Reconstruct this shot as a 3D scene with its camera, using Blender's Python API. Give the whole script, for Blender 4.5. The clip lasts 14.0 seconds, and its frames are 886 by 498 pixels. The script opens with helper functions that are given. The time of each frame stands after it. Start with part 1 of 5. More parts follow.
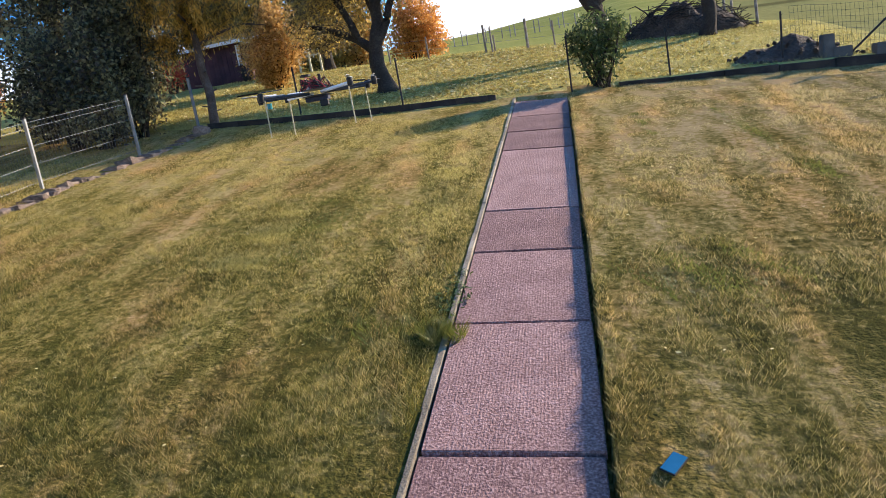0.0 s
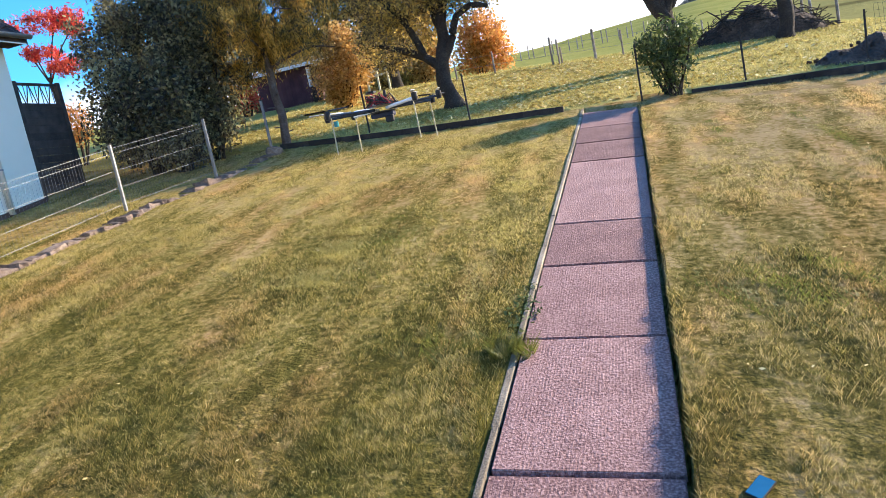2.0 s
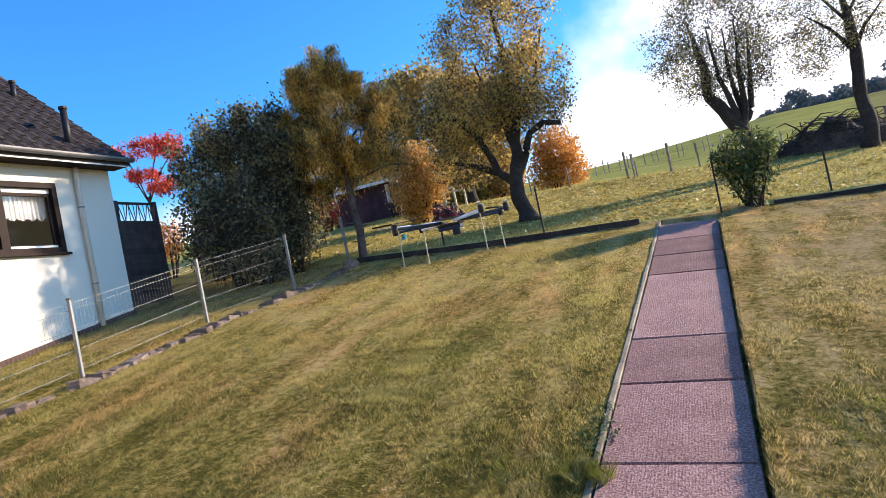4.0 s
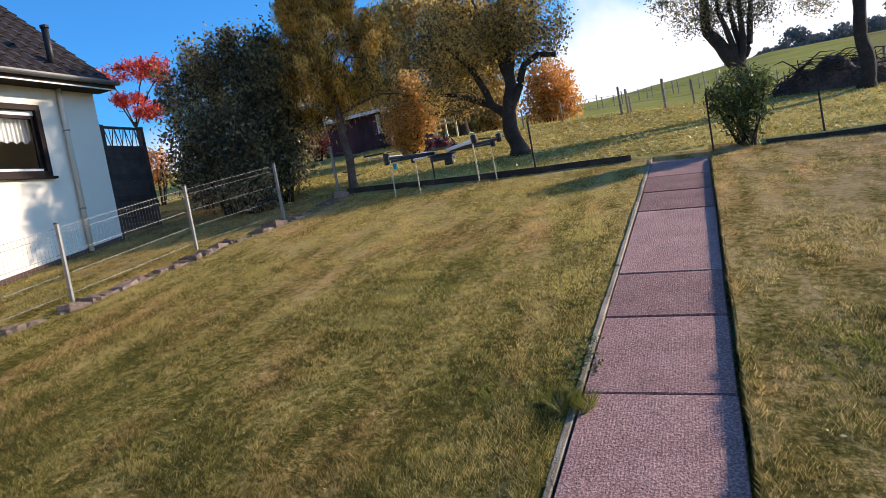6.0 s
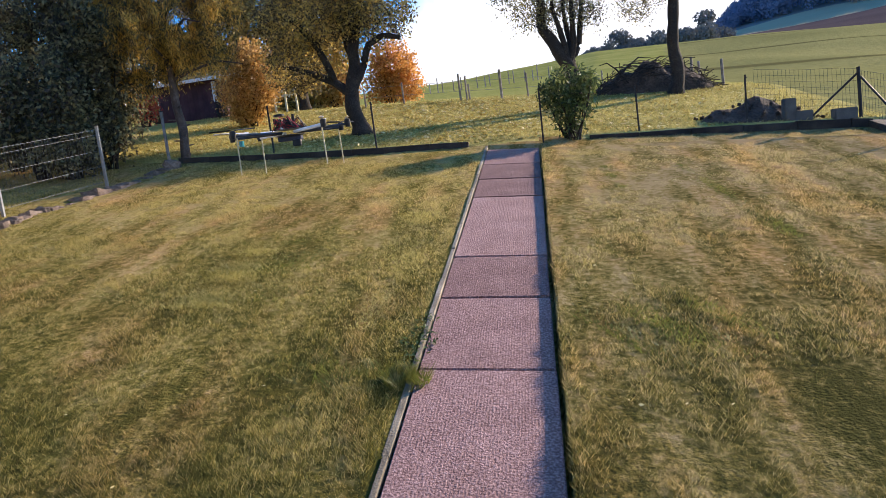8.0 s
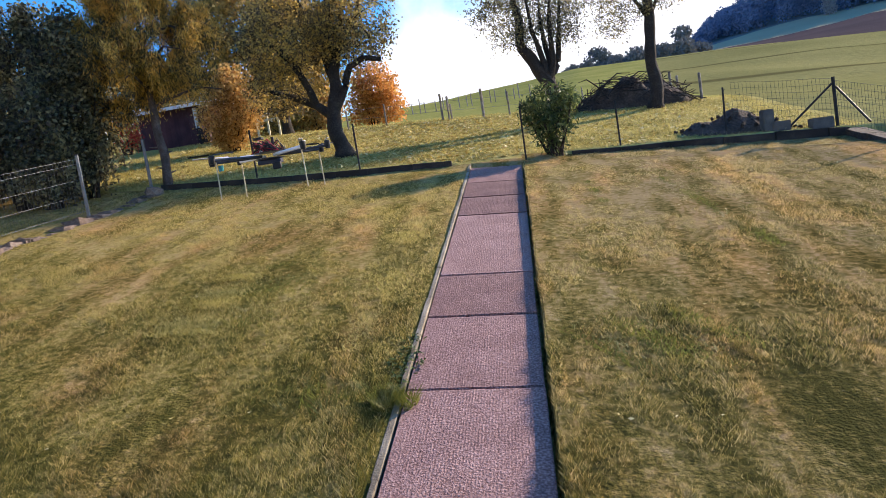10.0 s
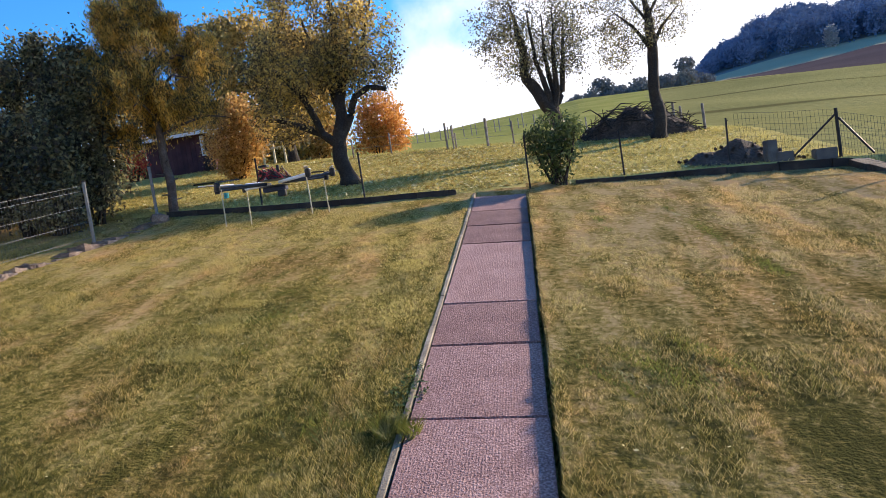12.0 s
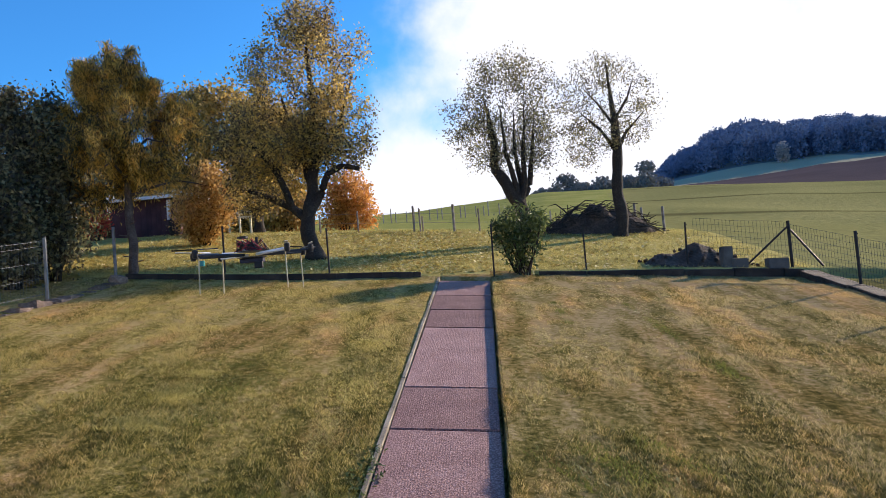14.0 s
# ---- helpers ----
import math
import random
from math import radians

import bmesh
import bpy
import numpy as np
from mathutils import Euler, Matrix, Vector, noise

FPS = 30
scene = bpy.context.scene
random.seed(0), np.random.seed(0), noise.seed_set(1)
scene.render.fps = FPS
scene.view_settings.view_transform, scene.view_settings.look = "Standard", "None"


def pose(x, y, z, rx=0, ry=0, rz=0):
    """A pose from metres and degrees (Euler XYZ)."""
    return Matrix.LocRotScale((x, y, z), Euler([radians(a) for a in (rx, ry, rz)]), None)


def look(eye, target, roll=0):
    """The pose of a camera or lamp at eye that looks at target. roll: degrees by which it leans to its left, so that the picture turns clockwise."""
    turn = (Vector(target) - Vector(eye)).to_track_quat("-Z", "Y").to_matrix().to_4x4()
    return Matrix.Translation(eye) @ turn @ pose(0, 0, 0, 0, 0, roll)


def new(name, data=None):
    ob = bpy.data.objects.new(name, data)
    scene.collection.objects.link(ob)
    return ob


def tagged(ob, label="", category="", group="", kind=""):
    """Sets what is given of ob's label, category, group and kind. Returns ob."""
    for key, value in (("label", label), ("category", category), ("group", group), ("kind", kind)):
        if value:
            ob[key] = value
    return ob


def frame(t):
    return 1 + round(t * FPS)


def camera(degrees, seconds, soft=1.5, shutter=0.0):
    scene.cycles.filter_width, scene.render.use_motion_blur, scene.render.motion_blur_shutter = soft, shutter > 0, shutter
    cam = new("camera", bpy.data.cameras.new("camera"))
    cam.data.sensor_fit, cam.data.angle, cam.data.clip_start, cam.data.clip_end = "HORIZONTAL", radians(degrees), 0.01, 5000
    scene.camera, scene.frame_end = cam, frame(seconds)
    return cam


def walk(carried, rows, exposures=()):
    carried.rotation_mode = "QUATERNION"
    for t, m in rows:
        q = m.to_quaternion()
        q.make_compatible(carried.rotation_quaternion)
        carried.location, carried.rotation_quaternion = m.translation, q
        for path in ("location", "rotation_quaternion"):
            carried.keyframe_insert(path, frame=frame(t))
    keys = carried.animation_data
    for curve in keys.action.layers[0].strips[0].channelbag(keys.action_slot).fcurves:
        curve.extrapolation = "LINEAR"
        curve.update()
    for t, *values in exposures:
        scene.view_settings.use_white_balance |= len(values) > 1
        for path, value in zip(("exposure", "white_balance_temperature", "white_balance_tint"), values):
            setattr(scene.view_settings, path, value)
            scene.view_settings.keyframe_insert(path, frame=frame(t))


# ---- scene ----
cam = camera(63.39, 14.0, soft=0.65)
PATH = [
    (0.0, pose(0.578, 0.542, 2.493, 79.844, 9.907, 10.098)),
    (0.5, pose(0.582, 0.585, 2.458, 73.038, 10.116, 10.512)),
    (1.0, pose(0.574, 0.607, 2.483, 74.178, 10.871, 12.016)),
    (1.5, pose(0.576, 0.611, 2.489, 76.919, 11.419, 13.300)),
    (2.0, pose(0.576, 0.600, 2.479, 82.047, 11.595, 15.540)),
    (2.5, pose(0.570, 0.641, 2.483, 86.237, 11.746, 18.197)),
    (2.7, pose(0.566, 0.666, 2.481, 91.845, 11.624, 19.984)),
    (4.8, pose(0.609, 0.720, 2.442, 92.218, 11.301, 22.296)),
    (5.0, pose(0.603, 0.710, 2.437, 90.835, 11.149, 22.088)),
    (5.5, pose(0.594, 0.711, 2.444, 88.661, 10.703, 21.712)),
    (6.0, pose(0.588, 0.704, 2.448, 86.822, 10.504, 20.922)),
    (6.5, pose(0.605, 0.658, 2.466, 85.471, 9.832, 17.493)),
    (7.0, pose(0.605, 0.575, 2.484, 84.106, 8.969, 11.096)),
    (7.2, pose(0.599, 0.548, 2.493, 83.699, 8.782, 9.722)),
    (9.3, pose(0.581, 0.575, 2.496, 82.828, 7.269, 7.194)),
    (9.5, pose(0.587, 0.579, 2.487, 84.592, 8.020, 6.951)),
    (10.0, pose(0.601, 0.574, 2.485, 84.415, 9.071, 6.721)),
    (10.5, pose(0.610, 0.587, 2.483, 85.463, 9.207, 7.422)),
    (11.0, pose(0.611, 0.589, 2.489, 86.270, 9.414, 7.674)),
    (11.5, pose(0.602, 0.581, 2.478, 87.152, 9.020, 7.310)),
    (12.0, pose(0.602, 0.576, 2.484, 86.722, 8.770, 7.069)),
    (12.5, pose(0.594, 0.568, 2.488, 86.528, 8.034, 6.401)),
    (13.0, pose(0.573, 0.554, 2.493, 87.594, 6.778, 5.509)),
    (13.5, pose(0.555, 0.535, 2.501, 89.089, 5.783, 5.057)),
    (14.0, pose(0.530, 0.489, 2.504, 92.903, 4.717, 3.860)),
]
walk(cam, PATH, exposures=[(0.0, 1.0, 6450, 13), (0.5, 1.05, 6450, 13), (1.0, 1.28, 6450, 13), (1.5, 1.35, 6450, 13), (2.5, 1.45, 6450, 13), (2.7, 1.4, 6450, 13), (4.8, 0.75, 6450, 16), (5.0, 0.7, 6450, 16), (6.0, 0.6, 6450, 16), (6.5, 0.6, 6450, 16), (7.0, 0.77, 6450, 16), (9.5, 0.88, 6450, 16), (11.0, 0.85, 6450, 16), (12.5, 0.8, 6450, 16), (14.0, 0.6, 6450, 16)])

# ---- world and sun ----
SUN_TO = Vector((0.78, 0.62, 0.36)).normalized()
SUN_ELEV, SUN_AZ = math.asin(SUN_TO.z), math.atan2(SUN_TO.x, SUN_TO.y)
world = bpy.data.worlds.new("sky")
scene.world = world
world.use_nodes = True
wn, wl = world.node_tree.nodes, world.node_tree.links
wn.clear()


def wnode(kind, **values):
    n = wn.new(kind)
    for k, v in values.items():
        n.inputs[k].default_value = v
    return n


sky = wn.new("ShaderNodeTexSky")
sky.sky_type, sky.sun_disc, sky.sun_elevation, sky.sun_rotation = "NISHITA", False, SUN_ELEV, SUN_AZ
sky.ozone_density, sky.air_density, sky.dust_density = 3.0, 1.0, 0.6
coord = wn.new("ShaderNodeTexCoord")
dot = wn.new("ShaderNodeVectorMath")
dot.operation = "DOT_PRODUCT"
wl.new(coord.outputs["Generated"], dot.inputs[0])
dot.inputs[1].default_value = Vector((0.36, 0.90, 0.26)).normalized()
near_sun = wn.new("ShaderNodeMapRange")
near_sun.interpolation_type = "SMOOTHSTEP"
near_sun.inputs["From Min"].default_value, near_sun.inputs["From Max"].default_value = 0.80, 0.975
wl.new(dot.outputs["Value"], near_sun.inputs["Value"])
puff = wn.new("ShaderNodeTexNoise")
puff.inputs["Scale"].default_value, puff.inputs["Detail"].default_value, puff.inputs["Roughness"].default_value = 4.5, 7.0, 0.55
wl.new(coord.outputs["Generated"], puff.inputs["Vector"])
cover = wn.new("ShaderNodeMath")
cover.operation = "MULTIPLY_ADD"
wl.new(near_sun.outputs["Result"], cover.inputs[0])
cover.inputs[1].default_value = 0.42
wl.new(puff.outputs["Fac"], cover.inputs[2])
level = wn.new("ShaderNodeSeparateXYZ")
wl.new(coord.outputs["Generated"], level.inputs[0])
haze = wn.new("ShaderNodeMapRange")
haze.interpolation_type = "SMOOTHSTEP"
haze.inputs["From Min"].default_value, haze.inputs["From Max"].default_value = 0.24, 0.10
wl.new(level.outputs["Z"], haze.inputs["Value"])
hazy = wn.new("ShaderNodeMath")
hazy.operation = "MULTIPLY_ADD"
wl.new(haze.outputs["Result"], hazy.inputs[0])
hazy.inputs[1].default_value = 0.40
wl.new(cover.outputs[0], hazy.inputs[2])
cloud = wn.new("ShaderNodeMapRange")
cloud.interpolation_type = "SMOOTHSTEP"
cloud.inputs["From Min"].default_value, cloud.inputs["From Max"].default_value = 0.60, 0.94
wl.new(hazy.outputs[0], cloud.inputs["Value"])
tint = wn.new("ShaderNodeMix")
tint.data_type, tint.blend_type = "RGBA", "MULTIPLY"
tint.inputs[0].default_value = 1.0
wl.new(sky.outputs[0], tint.inputs[6])
tint.inputs[7].default_value = (0.37, 1.12, 1.68, 1)
mixer = wn.new("ShaderNodeMix")
mixer.data_type = "RGBA"
wl.new(cloud.outputs["Result"], mixer.inputs[0])
wl.new(tint.outputs[2], mixer.inputs[6])
mixer.inputs[7].default_value = (6.9, 7.2, 7.7, 1)
back = wnode("ShaderNodeBackground", Strength=0.10)
wl.new(mixer.outputs[2], back.inputs["Color"])
out = wn.new("ShaderNodeOutputWorld")
wl.new(back.outputs[0], out.inputs["Surface"])

sun_data = bpy.data.lights.new("sun", "SUN")
sun_data.energy, sun_data.angle, sun_data.color = 5.0, radians(0.6), (1.0, 0.83, 0.61)
sun = new("sun", sun_data)
sun.matrix_world = look((30, 25, 30), Vector((30, 25, 30)) - SUN_TO)


# ---- materials ----
def material(name, colours, scale=4.0, rough=0.8, bump=0.3, fine=60.0, spread=0.25, metal=0.0, random_by="", glow=0.0, bump_dist=0.02, spec=0.3):
    """A surface whose colour wanders between the given colours at two scales, with fine relief."""
    m = bpy.data.materials.new(name)
    m.use_nodes = True
    n, l = m.node_tree.nodes, m.node_tree.links
    bsdf = n["Principled BSDF"]
    tc = n.new("ShaderNodeTexCoord")
    big, small = n.new("ShaderNodeTexNoise"), n.new("ShaderNodeTexNoise")
    for tex, s, d in ((big, scale, 4.0), (small, fine, 5.0)):
        tex.inputs["Scale"].default_value, tex.inputs["Detail"].default_value = s, d
        l.new(tc.outputs["Object"], tex.inputs["Vector"])
    value = n.new("ShaderNodeMix")
    value.data_type = "FLOAT"
    value.inputs[0].default_value = spread
    l.new(big.outputs["Fac"], value.inputs[2])
    l.new(small.outputs["Fac"], value.inputs[3])
    source = value.outputs[0]
    if random_by:
        if random_by == "island":
            geo = n.new("ShaderNodeNewGeometry").outputs["Random Per Island"]
        else:
            geo = n.new("ShaderNodeObjectInfo").outputs["Random"]
        add = n.new("ShaderNodeMath")
        add.operation = "MULTIPLY_ADD"
        l.new(geo, add.inputs[0])
        add.inputs[1].default_value = 0.45 if random_by == "island" else 0.14
        sub = n.new("ShaderNodeMath")
        sub.operation = "SUBTRACT"
        l.new(source, sub.inputs[0])
        sub.inputs[1].default_value = 0.22 if random_by == "island" else 0.07
        l.new(sub.outputs[0], add.inputs[2])
        source = add.outputs[0]
    ramp = n.new("ShaderNodeValToRGB")
    while len(ramp.color_ramp.elements) < len(colours):
        ramp.color_ramp.elements.new(0.5)
    for i, (e, c) in enumerate(zip(ramp.color_ramp.elements, colours)):
        e.position, e.color = 0.30 + 0.40 * i / max(1, len(colours) - 1), (*c, 1)
    l.new(source, ramp.inputs[0])
    l.new(ramp.outputs[0], bsdf.inputs["Base Color"])
    bsdf.inputs["Roughness"].default_value, bsdf.inputs["Metallic"].default_value = rough, metal
    bsdf.inputs["Specular IOR Level"].default_value = spec
    if bump:
        b = n.new("ShaderNodeBump")
        b.inputs["Strength"].default_value, b.inputs["Distance"].default_value = bump, bump_dist
        l.new(small.outputs["Fac"], b.inputs["Height"])
        l.new(b.outputs[0], bsdf.inputs["Normal"])
    if glow:
        t = n.new("ShaderNodeBsdfTranslucent")
        l.new(ramp.outputs[0], t.inputs["Color"])
        mix = n.new("ShaderNodeMixShader")
        mix.inputs[0].default_value = glow
        l.new(bsdf.outputs[0], mix.inputs[1])
        l.new(t.outputs[0], mix.inputs[2])
        l.new(mix.outputs[0], n["Material Output"].inputs["Surface"])
    return m


def leaf_material(name, colours, scale=0.6, glow=0.4, spread=0.3):
    return material(name, colours, scale=scale, rough=0.55, bump=0, fine=9.0, spread=spread, random_by="island", glow=glow, spec=0.35)


LAWN_COLOURS = [(0.120, 0.118, 0.036), (0.25, 0.220, 0.070), (0.42, 0.345, 0.135), (0.62, 0.50, 0.26)]
lawn_mat = material("lawn_soil_and_thatch", [(c[0] * 0.6, c[1] * 0.56, c[2] * 0.6) for c in LAWN_COLOURS], scale=0.55, fine=38, spread=0.5, bump=1.0, rough=0.95, bump_dist=0.03, spec=0.0)
blade_mat = material("grass_blades", LAWN_COLOURS, scale=0.55, fine=2.6, spread=0.45, bump=0, rough=0.6, random_by="island", glow=0.6)


def lawn_pattern(m, blades):
    """Patches, mowing stripes and fine tufts, laid out over the lawn; the same for soil and blades."""
    n, l = m.node_tree.nodes, m.node_tree.links
    tc = n.new("ShaderNodeTexCoord")
    drawn = n.new("ShaderNodeMapping")
    drawn.inputs["Scale"].default_value, drawn.inputs["Rotation"].default_value = (1.5, 0.42, 1.0), (0, 0, radians(8))
    l.new(tc.outputs["Object"], drawn.inputs["Vector"])

    def noise_tex(scale, detail, rough=0.5):
        t = n.new("ShaderNodeTexNoise")
        t.inputs["Scale"].default_value, t.inputs["Detail"].default_value, t.inputs["Roughness"].default_value = scale, detail, rough
        l.new(drawn.outputs[0] if scale < 5 else tc.outputs["Object"], t.inputs["Vector"])
        return t.outputs["Fac"]

    wave = n.new("ShaderNodeTexWave")
    wave.bands_direction = "X"
    wave.inputs["Scale"].default_value, wave.inputs["Distortion"].default_value, wave.inputs["Detail"].default_value, wave.inputs["Detail Scale"].default_value = 0.42, 1.3, 2.0, 0.8
    l.new(tc.outputs["Object"], wave.inputs["Vector"])
    terms = [(noise_tex(0.42, 3.0), 0.36), (noise_tex(2.1, 4.0, 0.6), 0.62), (noise_tex(14.0, 3.0, 0.65), 0.70), (wave.outputs["Fac"], 0.065)]
    if blades:
        terms.append((n.new("ShaderNodeNewGeometry").outputs["Random Per Island"], 0.55))
    split = n.new("ShaderNodeSeparateXYZ")
    l.new(tc.outputs["Object"], split.inputs[0])
    dry = n.new("ShaderNodeMapRange")
    dry.inputs["From Min"].default_value, dry.inputs["From Max"].default_value = -1.5, 3.0
    l.new(split.outputs["X"], dry.inputs["Value"])
    # browner turf nearby; lighter up the slope, where backlight on grass is painted in
    turf_light = n.new("ShaderNodeMapRange")
    turf_light.inputs["From Min"].default_value, turf_light.inputs["From Max"].default_value = 3.0, 11.0
    l.new(split.outputs["Y"], turf_light.inputs["Value"])
    terms.append((turf_light.outputs[0], 0.22))
    total = None
    for out, k in terms:
        mul = n.new("ShaderNodeMath")
        mul.operation = "MULTIPLY_ADD"
        l.new(out, mul.inputs[0])
        mul.inputs[1].default_value = k
        if total:
            l.new(total, mul.inputs[2])
        else:
            mul.inputs[2].default_value = 0.5 - 0.5 * sum(q for _, q in terms)
        total = mul.outputs[0]
    ramp = [q for q in n if q.bl_idname == "ShaderNodeValToRGB"][0]
    l.new(total, ramp.inputs[0])
    pos = (0.37, 0.475, 0.57, 0.69)
    for e, p in zip(ramp.color_ramp.elements, pos):
        e.position = p
    # warmer turf on the left of the path, greyer on the right, with brown blotches
    blotch = n.new("ShaderNodeMapRange")
    blotch.inputs["From Min"].default_value, blotch.inputs["From Max"].default_value = 0.48, 0.66
    l.new(noise_tex(0.95, 4.0, 0.6), blotch.inputs["Value"])
    side = n.new("ShaderNodeMix")
    side.data_type = "RGBA"
    l.new(dry.outputs[0], side.inputs[0])
    side.inputs[6].default_value, side.inputs[7].default_value = (1.02, 1.02, 0.77, 1), (0.86, 0.86, 0.86, 1)
    warm = n.new("ShaderNodeMix")
    warm.data_type = "RGBA"
    l.new(blotch.outputs[0], warm.inputs[0])
    l.new(side.outputs[2], warm.inputs[6])
    warm.inputs[7].default_value = (1.14, 0.97, 0.84, 1)
    tinted = n.new("ShaderNodeMix")
    tinted.data_type, tinted.blend_type = "RGBA", "MULTIPLY"
    tinted.inputs[0].default_value = 1.0
    users = [q.to_socket for q in ramp.outputs[0].links]
    l.new(ramp.outputs[0], tinted.inputs[6])
    l.new(warm.outputs[2], tinted.inputs[7])
    for socket in users:
        l.new(tinted.outputs[2], socket)


lawn_pattern(lawn_mat, False)
lawn_pattern(blade_mat, True)
straw_mat = leaf_material("orchard_grass_blades", [(0.21, 0.185, 0.055), (0.40, 0.34, 0.10), (0.64, 0.54, 0.20)], scale=0.6, glow=0.5)
tuft_mat = leaf_material("lush_grass", [(0.085, 0.100, 0.022), (0.16, 0.175, 0.038), (0.25, 0.245, 0.06)], scale=3, glow=0.5)
orchard_mat = material("orchard_grass", [(0.19, 0.165, 0.055), (0.34, 0.285, 0.09), (0.48, 0.40, 0.14), (0.66, 0.54, 0.22)], scale=0.8, fine=22, spread=0.5, bump=1.0, rough=0.95, bump_dist=0.04, spec=0.0)
meadow_mat = material("meadow_grass", [(0.19, 0.195, 0.055), (0.28, 0.275, 0.08), (0.38, 0.345, 0.12)], scale=0.25, fine=6, spread=0.45, bump=1.0, rough=0.95, bump_dist=0.08, spec=0.0)
field_mat = material("young_crop_field", [(0.18, 0.170, 0.064), (0.245, 0.225, 0.085), (0.32, 0.28, 0.11)], scale=0.06, fine=2.5, spread=0.4, bump=1.0, rough=0.95, bump_dist=0.1, spec=0.0)
_n, _l = field_mat.node_tree.nodes, field_mat.node_tree.links
_tc, _wave, _cut, _mul = _n.new("ShaderNodeTexCoord"), _n.new("ShaderNodeTexWave"), _n.new("ShaderNodeMapRange"), _n.new("ShaderNodeMix")
_wave.bands_direction = "Y"
_wave.inputs["Scale"].default_value, _wave.inputs["Distortion"].default_value, _wave.inputs["Detail Scale"].default_value = 0.011, 0.9, 0.3
_l.new(_tc.outputs["Object"], _wave.inputs["Vector"])
_cut.inputs["From Min"].default_value, _cut.inputs["From Max"].default_value = 0.982, 0.998
_l.new(_wave.outputs["Fac"], _cut.inputs["Value"])
_mul.data_type = "RGBA"
_l.new(_cut.outputs[0], _mul.inputs[0])
_ramp = [q for q in _n if q.bl_idname == "ShaderNodeValToRGB"][0]
_l.new(_ramp.outputs[0], _mul.inputs[6])
_mul.inputs[7].default_value = (0.13, 0.115, 0.045, 1)
_l.new(_mul.outputs[2], _n["Principled BSDF"].inputs["Base Color"])
soil_mat = material("ploughed_soil", [(0.085, 0.066, 0.066), (0.12, 0.092, 0.088)], scale=0.05, fine=1.5, bump=0.6, rough=0.95, bump_dist=0.2, spec=0.0)
# both far grounds are paled: distance haze is part of their colour
floor_mat = material("hazy_woodland_floor", [(0.17, 0.18, 0.17), (0.21, 0.21, 0.19)], scale=0.05, fine=0.8, bump=0.3, spec=0.0)
haze_field_mat = material("hazy_far_field", [(0.33, 0.30, 0.20), (0.42, 0.37, 0.24)], scale=0.03, fine=0.8, bump=0.2, spec=0.0)
slab_mat = material("pink_concrete", [(0.095, 0.044, 0.040), (0.245, 0.133, 0.118), (0.50, 0.31, 0.275)], scale=2.2, fine=60, spread=0.82, bump=1.0, rough=0.85, random_by="object", bump_dist=0.008)
_n, _l = slab_mat.node_tree.nodes, slab_mat.node_tree.links
_tc = _n.new("ShaderNodeTexCoord")
_wave = _n.new("ShaderNodeTexWave")
_wave.bands_direction = "X"
_wave.inputs["Scale"].default_value, _wave.inputs["Distortion"].default_value, _wave.inputs["Detail"].default_value, _wave.inputs["Detail Scale"].default_value = 15.0, 6.0, 3.0, 5.0
_l.new(_tc.outputs["Object"], _wave.inputs["Vector"])
_bump = _n.new("ShaderNodeBump")
_bump.inputs["Strength"].default_value, _bump.inputs["Distance"].default_value = 0.28, 0.006
_l.new(_wave.outputs["Fac"], _bump.inputs["Height"])
_old = [n for n in _n if n.bl_idname == "ShaderNodeBump" and n != _bump][0]
_l.new(_old.outputs[0], _bump.inputs["Normal"])
_l.new(_bump.outputs[0], _n["Principled BSDF"].inputs["Normal"])
kerb_mat = material("pale_concrete_kerb", [(0.11, 0.088, 0.062), (0.24, 0.20, 0.145), (0.42, 0.36, 0.27)], scale=3, fine=70, spread=0.4, bump=0.6, random_by="object")
stone_mat = material("rough_stone_edging", [(0.075, 0.052, 0.040), (0.19, 0.138, 0.110), (0.40, 0.31, 0.25)], scale=4, fine=35, spread=0.5, bump=0.9, random_by="object")
# edging brown taken near black: the shade on its front is in the colour
shade_edge_mat = material("shade_dark_edging", [(0.016, 0.012, 0.010), (0.036, 0.027, 0.022), (0.075, 0.058, 0.045)], scale=3, fine=40, bump=0.9, random_by="object")
brown_edge_mat = material("brown_edging_stone", [(0.04, 0.029, 0.022), (0.085, 0.062, 0.046), (0.15, 0.115, 0.085)], scale=3, fine=30, spread=0.5, bump=1.0, random_by="object")
concrete_mat = material("grey_concrete", [(0.07, 0.066, 0.06), (0.12, 0.112, 0.10), (0.18, 0.17, 0.15)], scale=4, fine=55, bump=0.5)
galv_mat = material("galvanised_steel", [(0.15, 0.155, 0.165), (0.23, 0.24, 0.25)], scale=8, fine=90, rough=0.55, metal=0.5, bump=0.1)
black_mat = material("dark_painted_steel", [(0.018, 0.016, 0.016), (0.04, 0.033, 0.03)], scale=9, fine=80, rough=0.6, bump=0.2)
green_wire_mat = material("coated_wire", [(0.03, 0.045, 0.035), (0.05, 0.07, 0.05)], scale=9, fine=80, rough=0.5, bump=0)
post_wood_mat = material("weathered_post_wood", [(0.15, 0.125, 0.10), (0.27, 0.23, 0.19), (0.40, 0.35, 0.30)], scale=6, fine=50, bump=0.6, random_by="object")
plaster_mat = material("cream_white_render", [(0.80, 0.75, 0.64), (0.86, 0.81, 0.70)], scale=1.2, fine=60, spread=0.3, bump=0.35, rough=0.9, bump_dist=0.006)
plinth_mat = material("dark_brown_plinth", [(0.06, 0.035, 0.03), (0.10, 0.06, 0.05)], scale=5, fine=60, bump=0.4)
